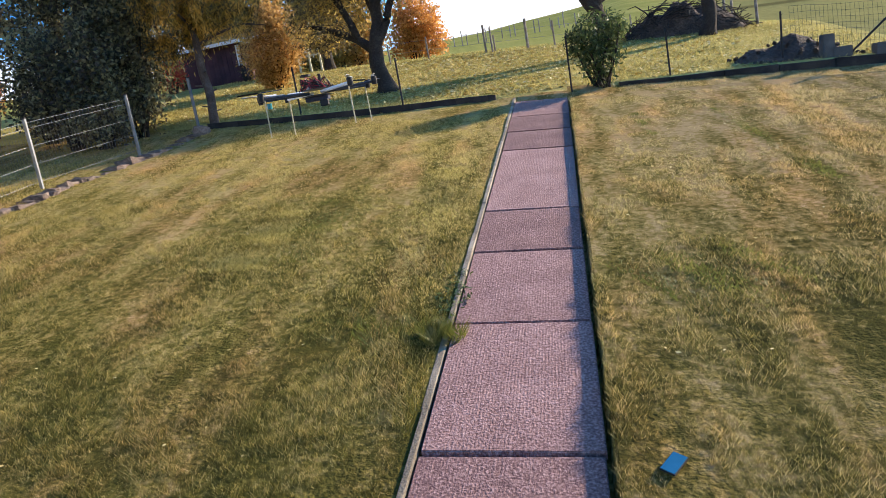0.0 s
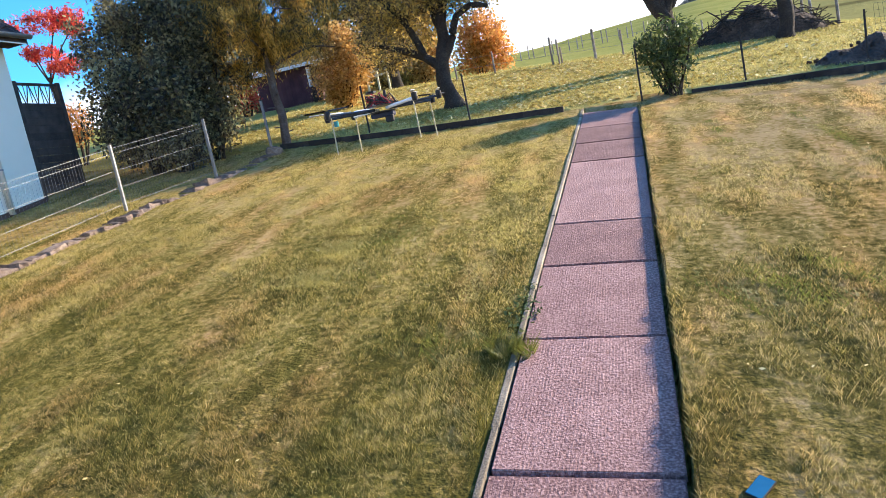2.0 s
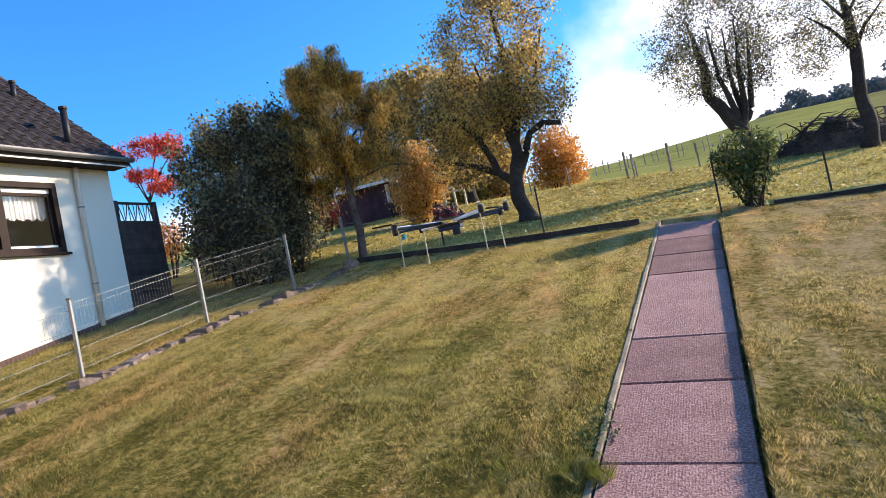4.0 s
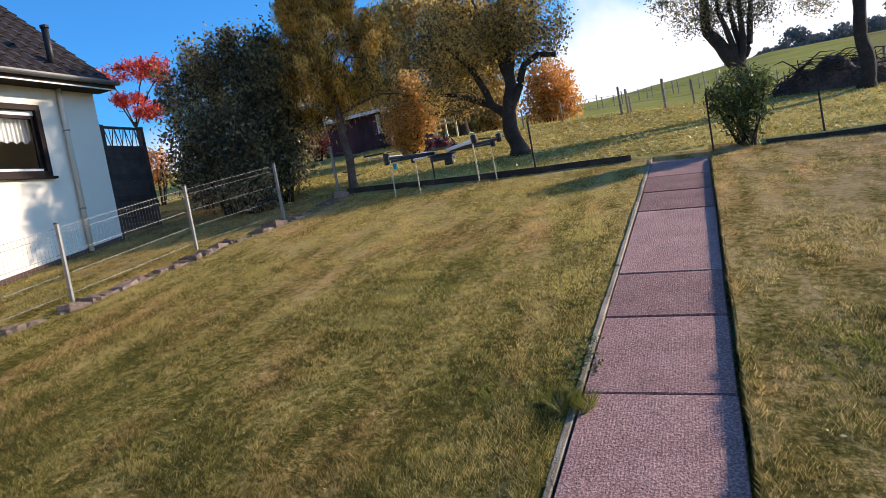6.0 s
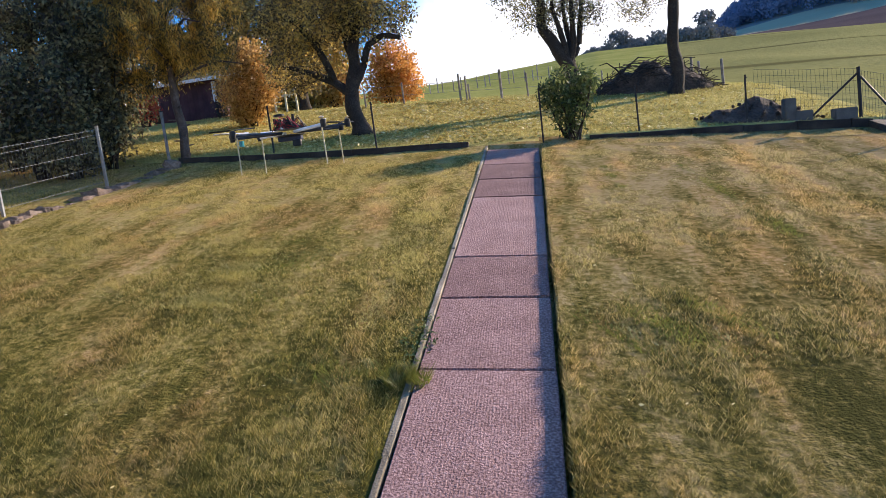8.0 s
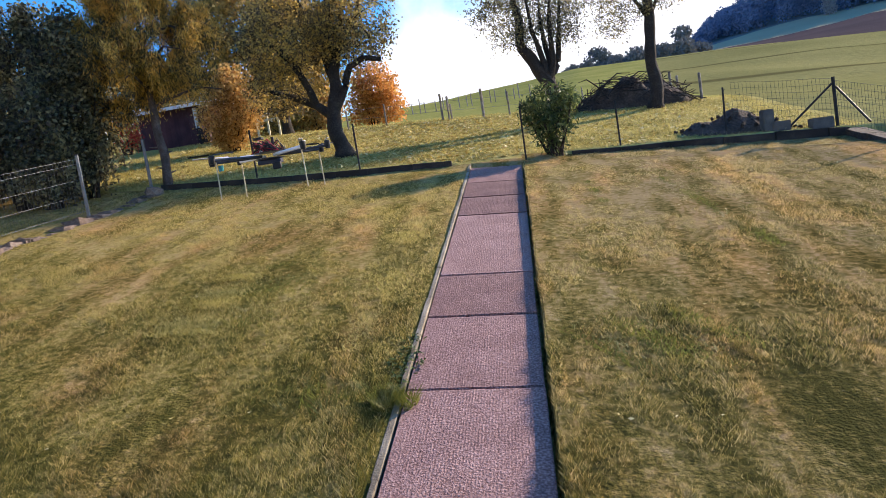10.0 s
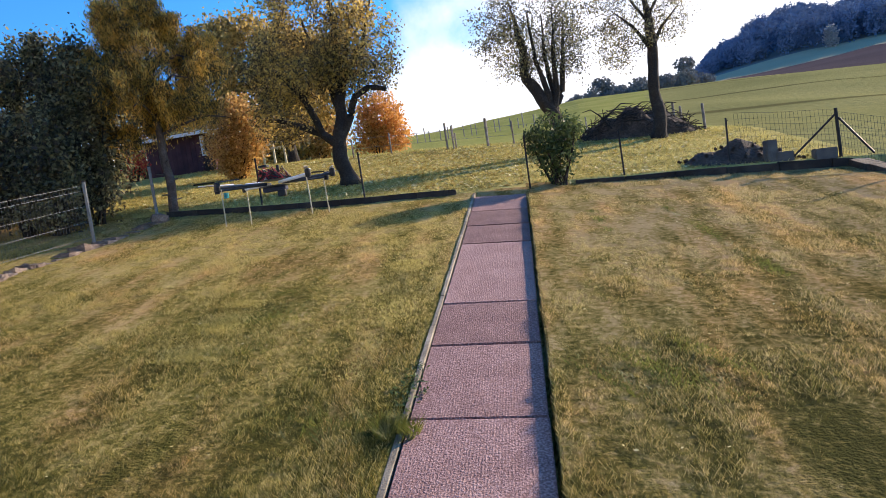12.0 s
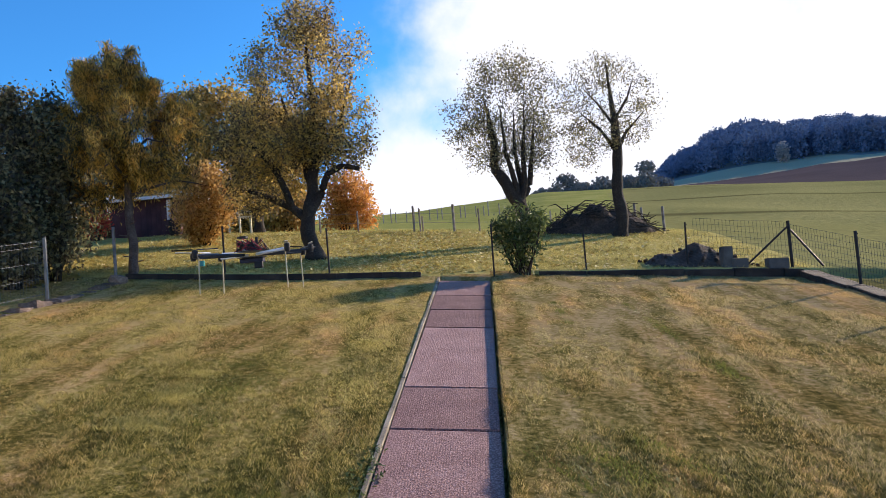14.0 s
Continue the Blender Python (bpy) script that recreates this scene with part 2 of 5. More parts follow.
tile_mat = material("dark_concrete_roof_tile", [(0.022, 0.017, 0.017), (0.045, 0.035, 0.034), (0.085, 0.068, 0.066)], scale=3, fine=50, bump=0.5, rough=0.8, random_by="object")
zinc_mat = material("zinc_gutter", [(0.20, 0.20, 0.21), (0.30, 0.30, 0.32)], scale=5, fine=70, rough=0.45, metal=0.5, bump=0.05)
brown_frame_mat = material("brown_window_frame", [(0.018, 0.011, 0.010), (0.03, 0.018, 0.016)], scale=6, fine=70, rough=0.6, bump=0.05, spec=0.1)
white_paint_mat = material("white_paint", [(0.70, 0.70, 0.68), (0.80, 0.80, 0.78)], scale=4, fine=70, rough=0.5, bump=0.05)
pipe_mat = material("cream_downpipe", [(0.60, 0.56, 0.48), (0.70, 0.66, 0.58)], scale=4, fine=60, rough=0.4, bump=0.05)
curtain_mat = material("white_net_curtain", [(0.75, 0.76, 0.80), (0.85, 0.85, 0.88)], scale=20, fine=90, rough=0.9, bump=0.2, glow=0.3)
screen_mat = material("dark_stained_wood", [(0.035, 0.029, 0.027), (0.065, 0.053, 0.047), (0.10, 0.08, 0.07)], scale=4, fine=45, bump=0.5, random_by="object")
shed_mat = material("dark_red_shed_boards", [(0.045, 0.018, 0.022), (0.075, 0.030, 0.035), (0.10, 0.045, 0.05)], scale=3, fine=40, bump=0.5, random_by="object")
shed_roof_mat = material("grey_shed_roofing", [(0.16, 0.16, 0.17), (0.26, 0.26, 0.28)], scale=3, fine=40, bump=0.5)
bark_mat = material("rough_dark_bark", [(0.020, 0.016, 0.014), (0.042, 0.034, 0.029), (0.085, 0.07, 0.058)], scale=5, fine=32, spread=0.5, bump=1.0, rough=0.95, bump_dist=0.04)
larch_bark_mat = material("grey_brown_larch_bark", [(0.05, 0.036, 0.03), (0.11, 0.08, 0.066), (0.19, 0.15, 0.13)], scale=6, fine=36, spread=0.5, bump=1.0, rough=0.95, bump_dist=0.03)
heap_mat = material("dark_garden_soil", [(0.036, 0.026, 0.021), (0.08, 0.058, 0.046), (0.15, 0.11, 0.085)], scale=4, fine=18, spread=0.5, bump=1.0, rough=0.95, bump_dist=0.06)
phone_mat = material("glossy_blue_glass", [(0.012, 0.10, 0.20), (0.018, 0.13, 0.25)], scale=3, fine=30, rough=0.12, bump=0, spec=0.6)
rubber_mat = material("black_plastic", [(0.010, 0.010, 0.012), (0.022, 0.022, 0.025)], scale=10, fine=80, rough=0.5, bump=0.1)
white_arm_mat = material("white_arm_tube", [(0.72, 0.72, 0.74), (0.82, 0.82, 0.84)], scale=10, fine=80, rough=0.35, bump=0.03)
carbon_mat = material("carbon_tube", [(0.03, 0.032, 0.04), (0.07, 0.075, 0.09)], scale=30, fine=120, rough=0.35, bump=0.05)
rod_mat = material("pale_wooden_rod", [(0.55, 0.45, 0.28), (0.68, 0.58, 0.38)], scale=14, fine=80, rough=0.6, bump=0.1)
red_wire_mat = material("red_wires", [(0.25, 0.02, 0.03), (0.45, 0.04, 0.06)], scale=30, fine=90, rough=0.5, bump=0)
silver_mat = material("silver_metal", [(0.55, 0.56, 0.60), (0.72, 0.73, 0.76)], scale=20, fine=90, rough=0.3, metal=0.9, bump=0.03)
board_mat = material("dark_blue_board", [(0.015, 0.02, 0.05), (0.04, 0.05, 0.10)], scale=40, fine=120, rough=0.5, bump=0.1)
teal_mat = material("teal_plastic", [(0.02, 0.20, 0.22), (0.03, 0.28, 0.30)], scale=20, fine=90, rough=0.4, bump=0.02)

apple_leaf = leaf_material("apple_leaves", [(0.115, 0.09, 0.058), (0.26, 0.20, 0.09), (0.50, 0.37, 0.12), (0.74, 0.54, 0.15)], scale=0.75, glow=0.55)
larch_leaf = leaf_material("larch_needles", [(0.10, 0.095, 0.055), (0.28, 0.20, 0.065), (0.72, 0.44, 0.085), (0.90, 0.58, 0.14)], scale=1.5, glow=0.55, spread=0.15)
hedge_leaf = leaf_material("evergreen_leaves", [(0.070, 0.055, 0.042), (0.12, 0.110, 0.058), (0.36, 0.32, 0.16)], scale=0.9, glow=0.45)
back_leaf = leaf_material("olive_yellow_leaves", [(0.17, 0.135, 0.06), (0.38, 0.275, 0.085), (0.58, 0.40, 0.11)], scale=0.5, glow=0.5)
orange_leaf = leaf_material("orange_leaves", [(0.50, 0.23, 0.06), (0.70, 0.35, 0.09), (0.80, 0.48, 0.15)], scale=0.8, glow=0.45)
tan_leaf = leaf_material("tan_hornbeam_leaves", [(0.36, 0.20, 0.06), (0.58, 0.35, 0.11), (0.70, 0.47, 0.17)], scale=1.0, glow=0.45)
red_leaf = leaf_material("scarlet_leaves", [(0.42, 0.030, 0.030), (0.64, 0.07, 0.055), (0.72, 0.17, 0.08)], scale=1.0, glow=0.45)
pale_leaf = leaf_material("grey_green_leaves", [(0.085, 0.08, 0.06), (0.19, 0.17, 0.09), (0.42, 0.36, 0.15)], scale=0.7)
laurel_leaf = leaf_material("broad_green_leaves", [(0.040, 0.062, 0.022), (0.080, 0.115, 0.034), (0.15, 0.18, 0.06)], scale=2.0, glow=0.35)
litter_leaf = leaf_material("fallen_leaves", [(0.42, 0.28, 0.08), (0.68, 0.53, 0.19), (0.84, 0.74, 0.40)], scale=2.0, glow=0.1)
# the blue is aerial haze put into the leaf colour of the far hill
far_leaf = material("haze_blue_woodland", [(0.115, 0.172, 0.285), (0.14, 0.195, 0.30), (0.175, 0.215, 0.29)], scale=0.02, fine=0.35, spread=0.5, bump=0.0, rough=1.0, glow=0.08, spec=0.0)
# greyed leaves: the haze over the skyline hedge is mixed into them
hedgerow_leaf = material("haze_grey_hedgerow", [(0.14, 0.155, 0.165), (0.18, 0.19, 0.185), (0.23, 0.22, 0.19)], scale=0.05, fine=0.5, spread=0.5, bump=0.0, rough=1.0, random_by="island", glow=0.1, spec=0.0)
pale_autumn_leaf = material("pale_autumn_leaves", [(0.36, 0.36, 0.38), (0.45, 0.43, 0.40)], scale=0.2, fine=0.8, spread=0.5, bump=0.0, rough=1.0, random_by="island", glow=0.5, spec=0.0)


# ---- geometry helpers ----
class Geo:
    """Gathers vertices and faces of one mesh."""

    def __init__(self):
        self.v, self.f = [], []

    def box(self, x0, x1, y0, y1, z0, z1, m=None):
        n = len(self.v)
        pts = [Vector((x, y, z)) for z in (z0, z1) for y in (y0, y1) for x in (x0, x1)]
        self.v += [tuple(m @ p) if m else tuple(p) for p in pts]
        self.f += [tuple(n + i for i in q) for q in ((0, 2, 3, 1), (4, 5, 7, 6), (0, 1, 5, 4), (2, 6, 7, 3), (0, 4, 6, 2), (1, 3, 7, 5))]
        return self

    def tube(self, pts, radii, sides=6, cap=True):
        pts = [Vector(p) for p in pts]
        n0 = len(self.v)
        for i, p in enumerate(pts):
            d = (pts[min(i + 1, len(pts) - 1)] - pts[max(i - 1, 0)]).normalized()
            a = d.cross(Vector((0.31, 0.17, 0.93)) if abs(d.z) < 0.9 else Vector((1, 0, 0))).normalized()
            b = d.cross(a)
            r = radii[i] if hasattr(radii, "__len__") else radii
            for k in range(sides):
                w = 2 * math.pi * k / sides
                self.v.append(tuple(p + (a * math.cos(w) + b * math.sin(w)) * r))
        for i in range(len(pts) - 1):
            for k in range(sides):
                k2 = (k + 1) % sides
                self.f.append((n0 + i * sides + k, n0 + i * sides + k2, n0 + (i + 1) * sides + k2, n0 + (i + 1) * sides + k))
        if cap:
            self.f.append(tuple(n0 + k for k in reversed(range(sides))))
            self.f.append(tuple(n0 + (len(pts) - 1) * sides + k for k in range(sides)))
        return self

    def mesh(self, name, mat, smooth=False):
        return raw_mesh(name, self.v, self.f, mat, smooth)


def raw_mesh(name, verts, faces, mat, smooth=False):
    me = bpy.data.meshes.new(name)
    me.from_pydata(verts if isinstance(verts, list) else verts.tolist(), [], faces if isinstance(faces, list) else faces.tolist())
    for m in mat if isinstance(mat, (list, tuple)) else [mat]:
        me.materials.append(m)
    if smooth:
        me.polygons.foreach_set("use_smooth", [True] * len(me.polygons))
    me.update()
    return me


def thing(name, at, label, category, group="", kind=""):
    ob = new(name)
    ob.empty_display_size = 0.1
    ob.location = at
    return tagged(ob, label, category, group, kind)


def part(name, geo, mat, parent, label="", smooth=False, local=False, bevel=0.0):
    """One mesh object under a thing. Its vertices are in the world unless local."""
    me = geo if isinstance(geo, bpy.types.Mesh) else geo.mesh(name, mat, smooth)
    if bevel:
        bm = bmesh.new()
        bm.from_mesh(me)
        bmesh.ops.bevel(bm, geom=bm.edges[:], offset=bevel, segments=2, affect="EDGES", profile=0.6)
        bm.to_mesh(me)
        bm.free()
    ob = new(name, me)
    if parent:
        if not local:
            p, q = Vector(parent.location), parent.parent
            while q:
                p, q = p + Vector(q.location), q.parent
            me.transform(Matrix.Translation(-p))
        ob.parent = parent
    return tagged(ob, label)


def smooth01(t):
    t = min(1.0, max(0.0, t))
    return t * t * (3 - 2 * t)


# ---- the lie of the land ----
EYE = (0.58, 0.58, 2.48)
CREST = ((-180, -90, -40, -24, -16, -9.4, -5.4, -1.7, 1.1, 4.7, 9.1, 12.4, 14.9, 22.6, 28.4, 40, 90, 180), (-2, 2, 6.4, 6.2, 5.95, 6.0, 6.1, 6.3, 6.5, 6.7, 6.45, 6.25, 6.1, 5.42, 4.68, 3.5, -1, -2))
RISE = ((-180, 0, 5, 12, 14.9, 17.7, 20.5, 22.7, 25.6, 28.3, 40, 90, 180), (-3, 4.5, 5.5, 5.8, 6.15, 6.05, 6.14, 6.23, 6.39, 6.35, 6, 0, -3))
HILL = ((-180, 0, 5, 12, 13.6, 14.3, 15.6, 17.7, 19.3, 20.9, 22.7, 24.5, 26.6, 28.5, 40, 90, 180), (-3, 4, 5, 6.4, 6.9, 7.35, 7.55, 8.2, 8.4, 8.3, 7.9, 7.75, 7.6, 6.9, 6.3, 0, -3))


def plane(x, y):
    return 0.1715 * y - 0.0901 * x


def wall_y(x):
    """Where the garden ends and the orchard begins."""
    if x < -0.9:
        return 14.85 + 0.45 * smooth01((x + 3.7) / 2.8)
    return 15.3 + 0.45 * smooth01((x + 0.9) / 2.2)


def ground_z(x, y):
    dx, dy = x - EYE[0], y - EYE[1]
    d = math.hypot(dx, dy)
    z = plane(x, y)
    step = 0.10 if x < 1 else 0.07 + 0.09 * smooth01((x - 1) / 5)
    if -0.9 < x < 1.2:
        z += step * smooth01((y - 14.9) / 1.2)
    elif x < 8.5:
        z += step * smooth01((y - wall_y(x)) / 0.08)
    else:
        z += step * smooth01((y - 12) / 5)
    if y < 15.2:
        if -0.535 < x < 0.55:
            z -= 0.09
        elif x >= 0.55:
            z += 0.068 * smooth01((y + 6) / 4) * (1 - smooth01((y - 14.4) / 0.6))
    z += 0.02 * noise.noise(Vector((x * 0.6, y * 0.6, 3.1))) * (0.3 if abs(x) < 1.2 else 1)
    if d > 22:
        az = math.degrees(math.atan2(dx, dy))
        k = 22 / d
        zk = plane(EYE[0] + dx * k, EYE[1] + dy * k) + step
        e0 = math.degrees(math.atan2(zk - EYE[2], 22))
        e1, e2, e3 = (float(np.interp(az, *p)) for p in (CREST, RISE, HILL))
        marks = (math.log(22), math.log(110), math.log(140), math.log(230), math.log(290), math.log(430), math.log(800), math.log(3000))
        e = float(np.interp(math.log(d), marks, (e0, e1, e1 - 0.35, e2, e2 - 0.1, e3, e3 - 3, 0)))
        far = EYE[2] + d * math.tan(radians(e)) + 0.25 * noise.noise(Vector((x * 0.09, y * 0.09, 1.7))) * min(1, (d - 22) / 20)
        w = smooth01((d - 22) / 6)
        z = z * (1 - w) + far * w
    return z


def lines(lo, hi, step, extra, reach):
    a = list(np.arange(lo, hi + 1e-6, step)) + list(extra)
    s, v = step, hi
    while v < reach:
        s *= 1.11
        v += s
        a.append(v)
    s, v = step, lo
    while v > -reach:
        s *= 1.11
        v -= s
        a.append(v)
    a = sorted(a)
    return [q for i, q in enumerate(a) if i == 0 or q - a[i - 1] > 0.018]


def zone(x, y):
    dx, dy = x - EYE[0], y - EYE[1]
    d, az = math.hypot(dx, dy), math.degrees(math.atan2(dx, dy))
    if y < wall_y(x) and -14 < x < 7.3 and y > -20:
        return 0
    if d > 336 and -5 < az < 60:
        return 5
    if 232 < d <= 336 and az > 10:
        return 6
    if 122 < d <= 232 and az > 14.0:
        return 4
    if x > 7.3 and y > -30 and d < 130 and az > 10:
        return 3
    if y > 24.3 and d < 130 and az > 8 + 300 / d:
        return 3
    if y < 24.0 and x > -20:
        return 1
    return 2


xs = lines(-13, 9.5, 0.33, (-0.535, -0.515, 0.515, 0.545, 0.566, 0.60), 2500)
ys = lines(-3, 26, 0.33, (14.87, 14.9, 14.95, 15.3, 15.33, 15.38, 15.75, 15.79, 15.83), 2500)
gv = [(x, y, ground_z(x, y)) for y in ys for x in xs]
nx = len(xs)
gf, gm = [], []
for j in range(len(ys) - 1):
    for i in range(nx - 1):
        gf.append((j * nx + i, j * nx + i + 1, (j + 1) * nx + i + 1, (j + 1) * nx + i))
        gm.append(zone((xs[i] + xs[i + 1]) / 2, (ys[j] + ys[j + 1]) / 2))
ground_me = raw_mesh("ground", gv, gf, [lawn_mat, orchard_mat, meadow_mat, field_mat, soil_mat, floor_mat, haze_field_mat], True)
ground_me.polygons.foreach_set("material_index", gm)
ground_me.polygons.foreach_set("use_smooth", [not (-0.7 < p.center.x < 0.9 and p.center.y < 16) for p in ground_me.polygons])
ground = tagged(new("ground", ground_me), "mown autumn lawn rising into orchard, meadow and fields", "ground", kind="structure")


# ---- foliage ----
def blades_mesh(name, pts, heights, widths, lean, mat, seed):
    """Single upright blades of grass, one triangle each."""
    r = np.random.default_rng(seed)
    n = len(pts)
    a = r.uniform(0, 2 * np.pi, n)
    side = np.stack([np.cos(a), np.sin(a), 0 * a], 1) * widths[:, None]
    b = r.uniform(0, 2 * np.pi, n)
    tip = pts + np.stack([np.cos(b) * lean * heights, np.sin(b) * lean * heights, heights], 1)
    v = np.stack([pts - side, pts + side, tip], 1).reshape(-1, 3)
    return raw_mesh(name, v, np.arange(3 * n).reshape(n, 3), mat)


def leaves_mesh(name, centres, length, width, mat, seed, droop=0.0, flat=0.0):
    """Folded four-cornered leaves with random turns."""
    r = np.random.default_rng(seed)
    n = len(centres)
    d = r.normal(size=(n, 3))
    d[:, 2] = d[:, 2] * (1 - flat) - droop
    d /= np.linalg.norm(d, axis=1, keepdims=True)
    s = np.cross(d, r.normal(size=(n, 3)))
    if flat:
        s = np.cross(d, np.array([0, 0, 1.0]) + r.normal(size=(n, 3)) * (1 - flat))
    s /= np.linalg.norm(s, axis=1, keepdims=True) + 1e-9
    size = r.uniform(0.6, 1.3, (n, 1))
    d, s = d * length * size * 0.5, s * width * size * 0.5
    v = np.stack([centres - d, centres + s, centres + d, centres - s], 1).reshape(-1, 3)
    return raw_mesh(name, v, np.arange(4 * n).reshape(n, 4), mat)


def envelope_points(blobs, n, seed, hollow=0.35, gaps=0.22):
    """Points in a set of ellipsoids (centre, half-axes, weight), thinned by noise so that gaps stay."""
    r = np.random.default_rng(seed)
    w = np.array([b[2] for b in blobs], float)
    out = []
    while len(out) < n:
        c, h, _ = blobs[r.choice(len(blobs), p=w / w.sum())]
        p = r.normal(size=3)
        p = p / np.linalg.norm(p) * r.uniform(hollow, 1.0) ** 0.5
        q = np.array(c) + p * np.array(h)
        if noise.noise(Vector(q) * 1.1) > -gaps - 0.1 * r.random():
            out.append(q)
    return np.array(out)


def build_tree(name, at, label, limbs, blobs, clusters, per, spread, leaf_size, leaf_mat, wood_mat, seed, droop=0.0, twig=0.012, lift=0.25, category="tree", flat=0.0, hollow=0.35, strands=0.0, gaps=0.22):
    """A trunk with limbs given as (points, radii); twigs grow from the nearest wood to each leaf cluster in the crown."""
    r = np.random.default_rng(seed)
    root = thing(name, at, label, category)
    trunk = Geo()
    nodes, rads = [], []
    for k, (pts, radii) in enumerate(limbs):
        fine_p, fine_r = [], []
        for i in range(len(pts) - 1):
            for t in np.linspace(0, 1, 6, endpoint=False):
                q = Vector(pts[i]).lerp(Vector(pts[i + 1]), t)
                rr = radii[i] + (radii[i + 1] - radii[i]) * t
                q += noise.noise_vector(q * 1.7) * min(0.11, 0.02 + rr * 0.6)
                fine_p.append(q)
                fine_r.append(rr * (1 + 0.12 * noise.noise(q * 5)))
        fine_p.append(Vector(pts[-1]))
        fine_r.append(radii[-1])
        if k == 0:
            fine_p[0] = fine_p[0] - Vector((0, 0, 0.12))
            fine_r[0] *= 1.45
            fine_r[1] *= 1.12
        trunk.tube(fine_p, fine_r, 10 if k == 0 else 7)
        start = 0 if k else len(fine_p) // 2
        nodes += [tuple(q) for q in fine_p[start:]]
        rads += fine_r[start:]
    part("trunk", trunk, wood_mat, root, smooth=True)
    targets = envelope_points(blobs, clusters, seed + 1, hollow, gaps)
    nodes = np.array(nodes)
    d = np.array([np.min(np.linalg.norm(nodes - t, axis=1)) for t in targets])
    twigs, centres = Geo(), []
    grown = nodes
    for t in targets[np.argsort(d)]:
        i = int(np.argmin(np.linalg.norm(grown - t, axis=1) + 0.25 * np.maximum(0, grown[:, 2] - t[2])))
        a, b = Vector(grown[i]), Vector(t)
        gap = (b - a).length
        mid = a.lerp(b, 0.5) + Vector((0, 0, lift * gap * (0.5 if droop else 1))) * 0.5 + noise.noise_vector(b * 2.3) * 0.12 * gap
        pts = [a, a.lerp(mid, 0.5) + (mid - a.lerp(b, 0.5)) * 0.25, mid, mid.lerp(b, 0.5) + (mid - a.lerp(b, 0.5)) * 0.25, b]
        w = min(twig * (0.6 + gap), 0.05)
        twigs.tube(pts, [w, w * 0.85, w * 0.65, w * 0.45, w * 0.2], 4, False)
        grown = np.vstack([grown, [tuple(p) for p in pts[1:]]])
        k = max(1, int(per * r.uniform(0.4, 1.6)))
        u = r.uniform(0.3, 1.05, k)[:, None]
        base = np.array(mid) * (1 - u) + np.array(b) * u
        off = r.normal(size=(k, 3)) * spread
        if strands:
            off[:, :2] *= 0.55
            off[:, 2] = -np.abs(r.normal(size=k)) * strands
        centres.append(base + off)
    tagged(part("branchwork", twigs, wood_mat, root), kind="stuff")
    part("crown", leaves_mesh("crown", np.vstack(centres), leaf_size[0], leaf_size[1], leaf_mat, seed + 2, droop, flat), None, root)
    return root


def build_shrub(name, at, label, blobs, n, leaf_size, leaf_mat, seed, stems=9, category="shrub", droop=0.0, per=9, spread=0.10, wood=None):
    x, y, z = at
    r = random.Random(seed)
    limbs = []
    top = max(b[0][2] + b[1][2] for b in blobs)
    for k in range(stems):
        w = 2 * math.pi * k / stems + r.uniform(-0.3, 0.3)
        c = r.choice(blobs)
        s = 0.06 + 0.06 * r.random()
        e = Vector(c[0]) + Vector((c[1][0] * 0.5 * math.cos(w), c[1][1] * 0.5 * math.sin(w), c[1][2] * r.uniform(-0.2, 0.6)))
        limbs.append(([(x + s * math.cos(w), y + s * math.sin(w), z), tuple(Vector((x, y, z)).lerp(e, 0.5) + Vector((0.1 * math.cos(w), 0.1 * math.sin(w), 0))), tuple(e)], [0.03, 0.02, 0.008]))
    return build_tree(name, at, label, limbs, blobs, max(20, n // per), per, spread, leaf_size, leaf_mat, wood or bark_mat, seed, droop, twig=0.006, category=category, hollow=0.15, gaps=0.6)


# ---- the garden path ----
JOINTS = [-2.9, -1.5, -0.1, 1.3, 2.65, 4.09, 5.61, 7.03, 8.23, 10.97, 12.19, 13.4, 14.95]
path = thing("garden_path", (0, 0, 0), "path of pink ribbed concrete slabs between two lawns", "path", kind="structure")
TILT = Matrix(((1, 0, 0, 0), (0, 1, 0, 0), (-0.0901, 0.1715, 1, 0), (0, 0, 0, 1)))


def slab_mesh(length, tilt):
    """A slab with a rounded rim, finely ribbed along its length on top."""
    bm = bmesh.new()
    bmesh.ops.create_cube(bm, size=1, matrix=Matrix.Diagonal((1.0, length - 0.036, 0.055, 1)))
    bmesh.ops.bevel(bm, geom=bm.edges[:], offset=0.006, segments=2, affect="EDGES")
    me = bpy.data.meshes.new("slab")
    bm.to_mesh(me)
    bm.free()
    me.transform(TILT @ tilt)
    me.materials.append(slab_mat)
    return me


for i, (y0, y1) in enumerate(zip(JOINTS, JOINTS[1:])):
    ym = (y0 + y1) / 2
    r = random.Random(i)
    ob = new("slab", slab_mesh(y1 - y0, pose(0, 0, 0, r.uniform(-0.2, 0.2), r.uniform(-0.25, 0.25), r.uniform(-0.2, 0.2))))
    ob.parent = path
    ob.location = (r.uniform(-0.005, 0.005), ym, plane(0, ym) - 0.03 + r.uniform(-0.003, 0.003))

kerb = thing("path_kerb", (-0.56, 5, plane(-0.56, 5)), "narrow pale weathered concrete kerb along the path", "kerb", kind="structure")
y = -2.5
k = 0
while y < 14.8:
    r = random.Random(50 + k)
    ln = 1.0
    g = Geo()
    g.box(-0.556 + r.uniform(-0.006, 0.006), -0.514 + r.uniform(-0.004, 0.002), y, y + ln - 0.012, -0.16, 0.014 + r.uniform(-0.01, 0.008), TILT)
    part("kerb_stone", g, kerb_mat, kerb, bevel=0.006)
    y += ln
    k += 1

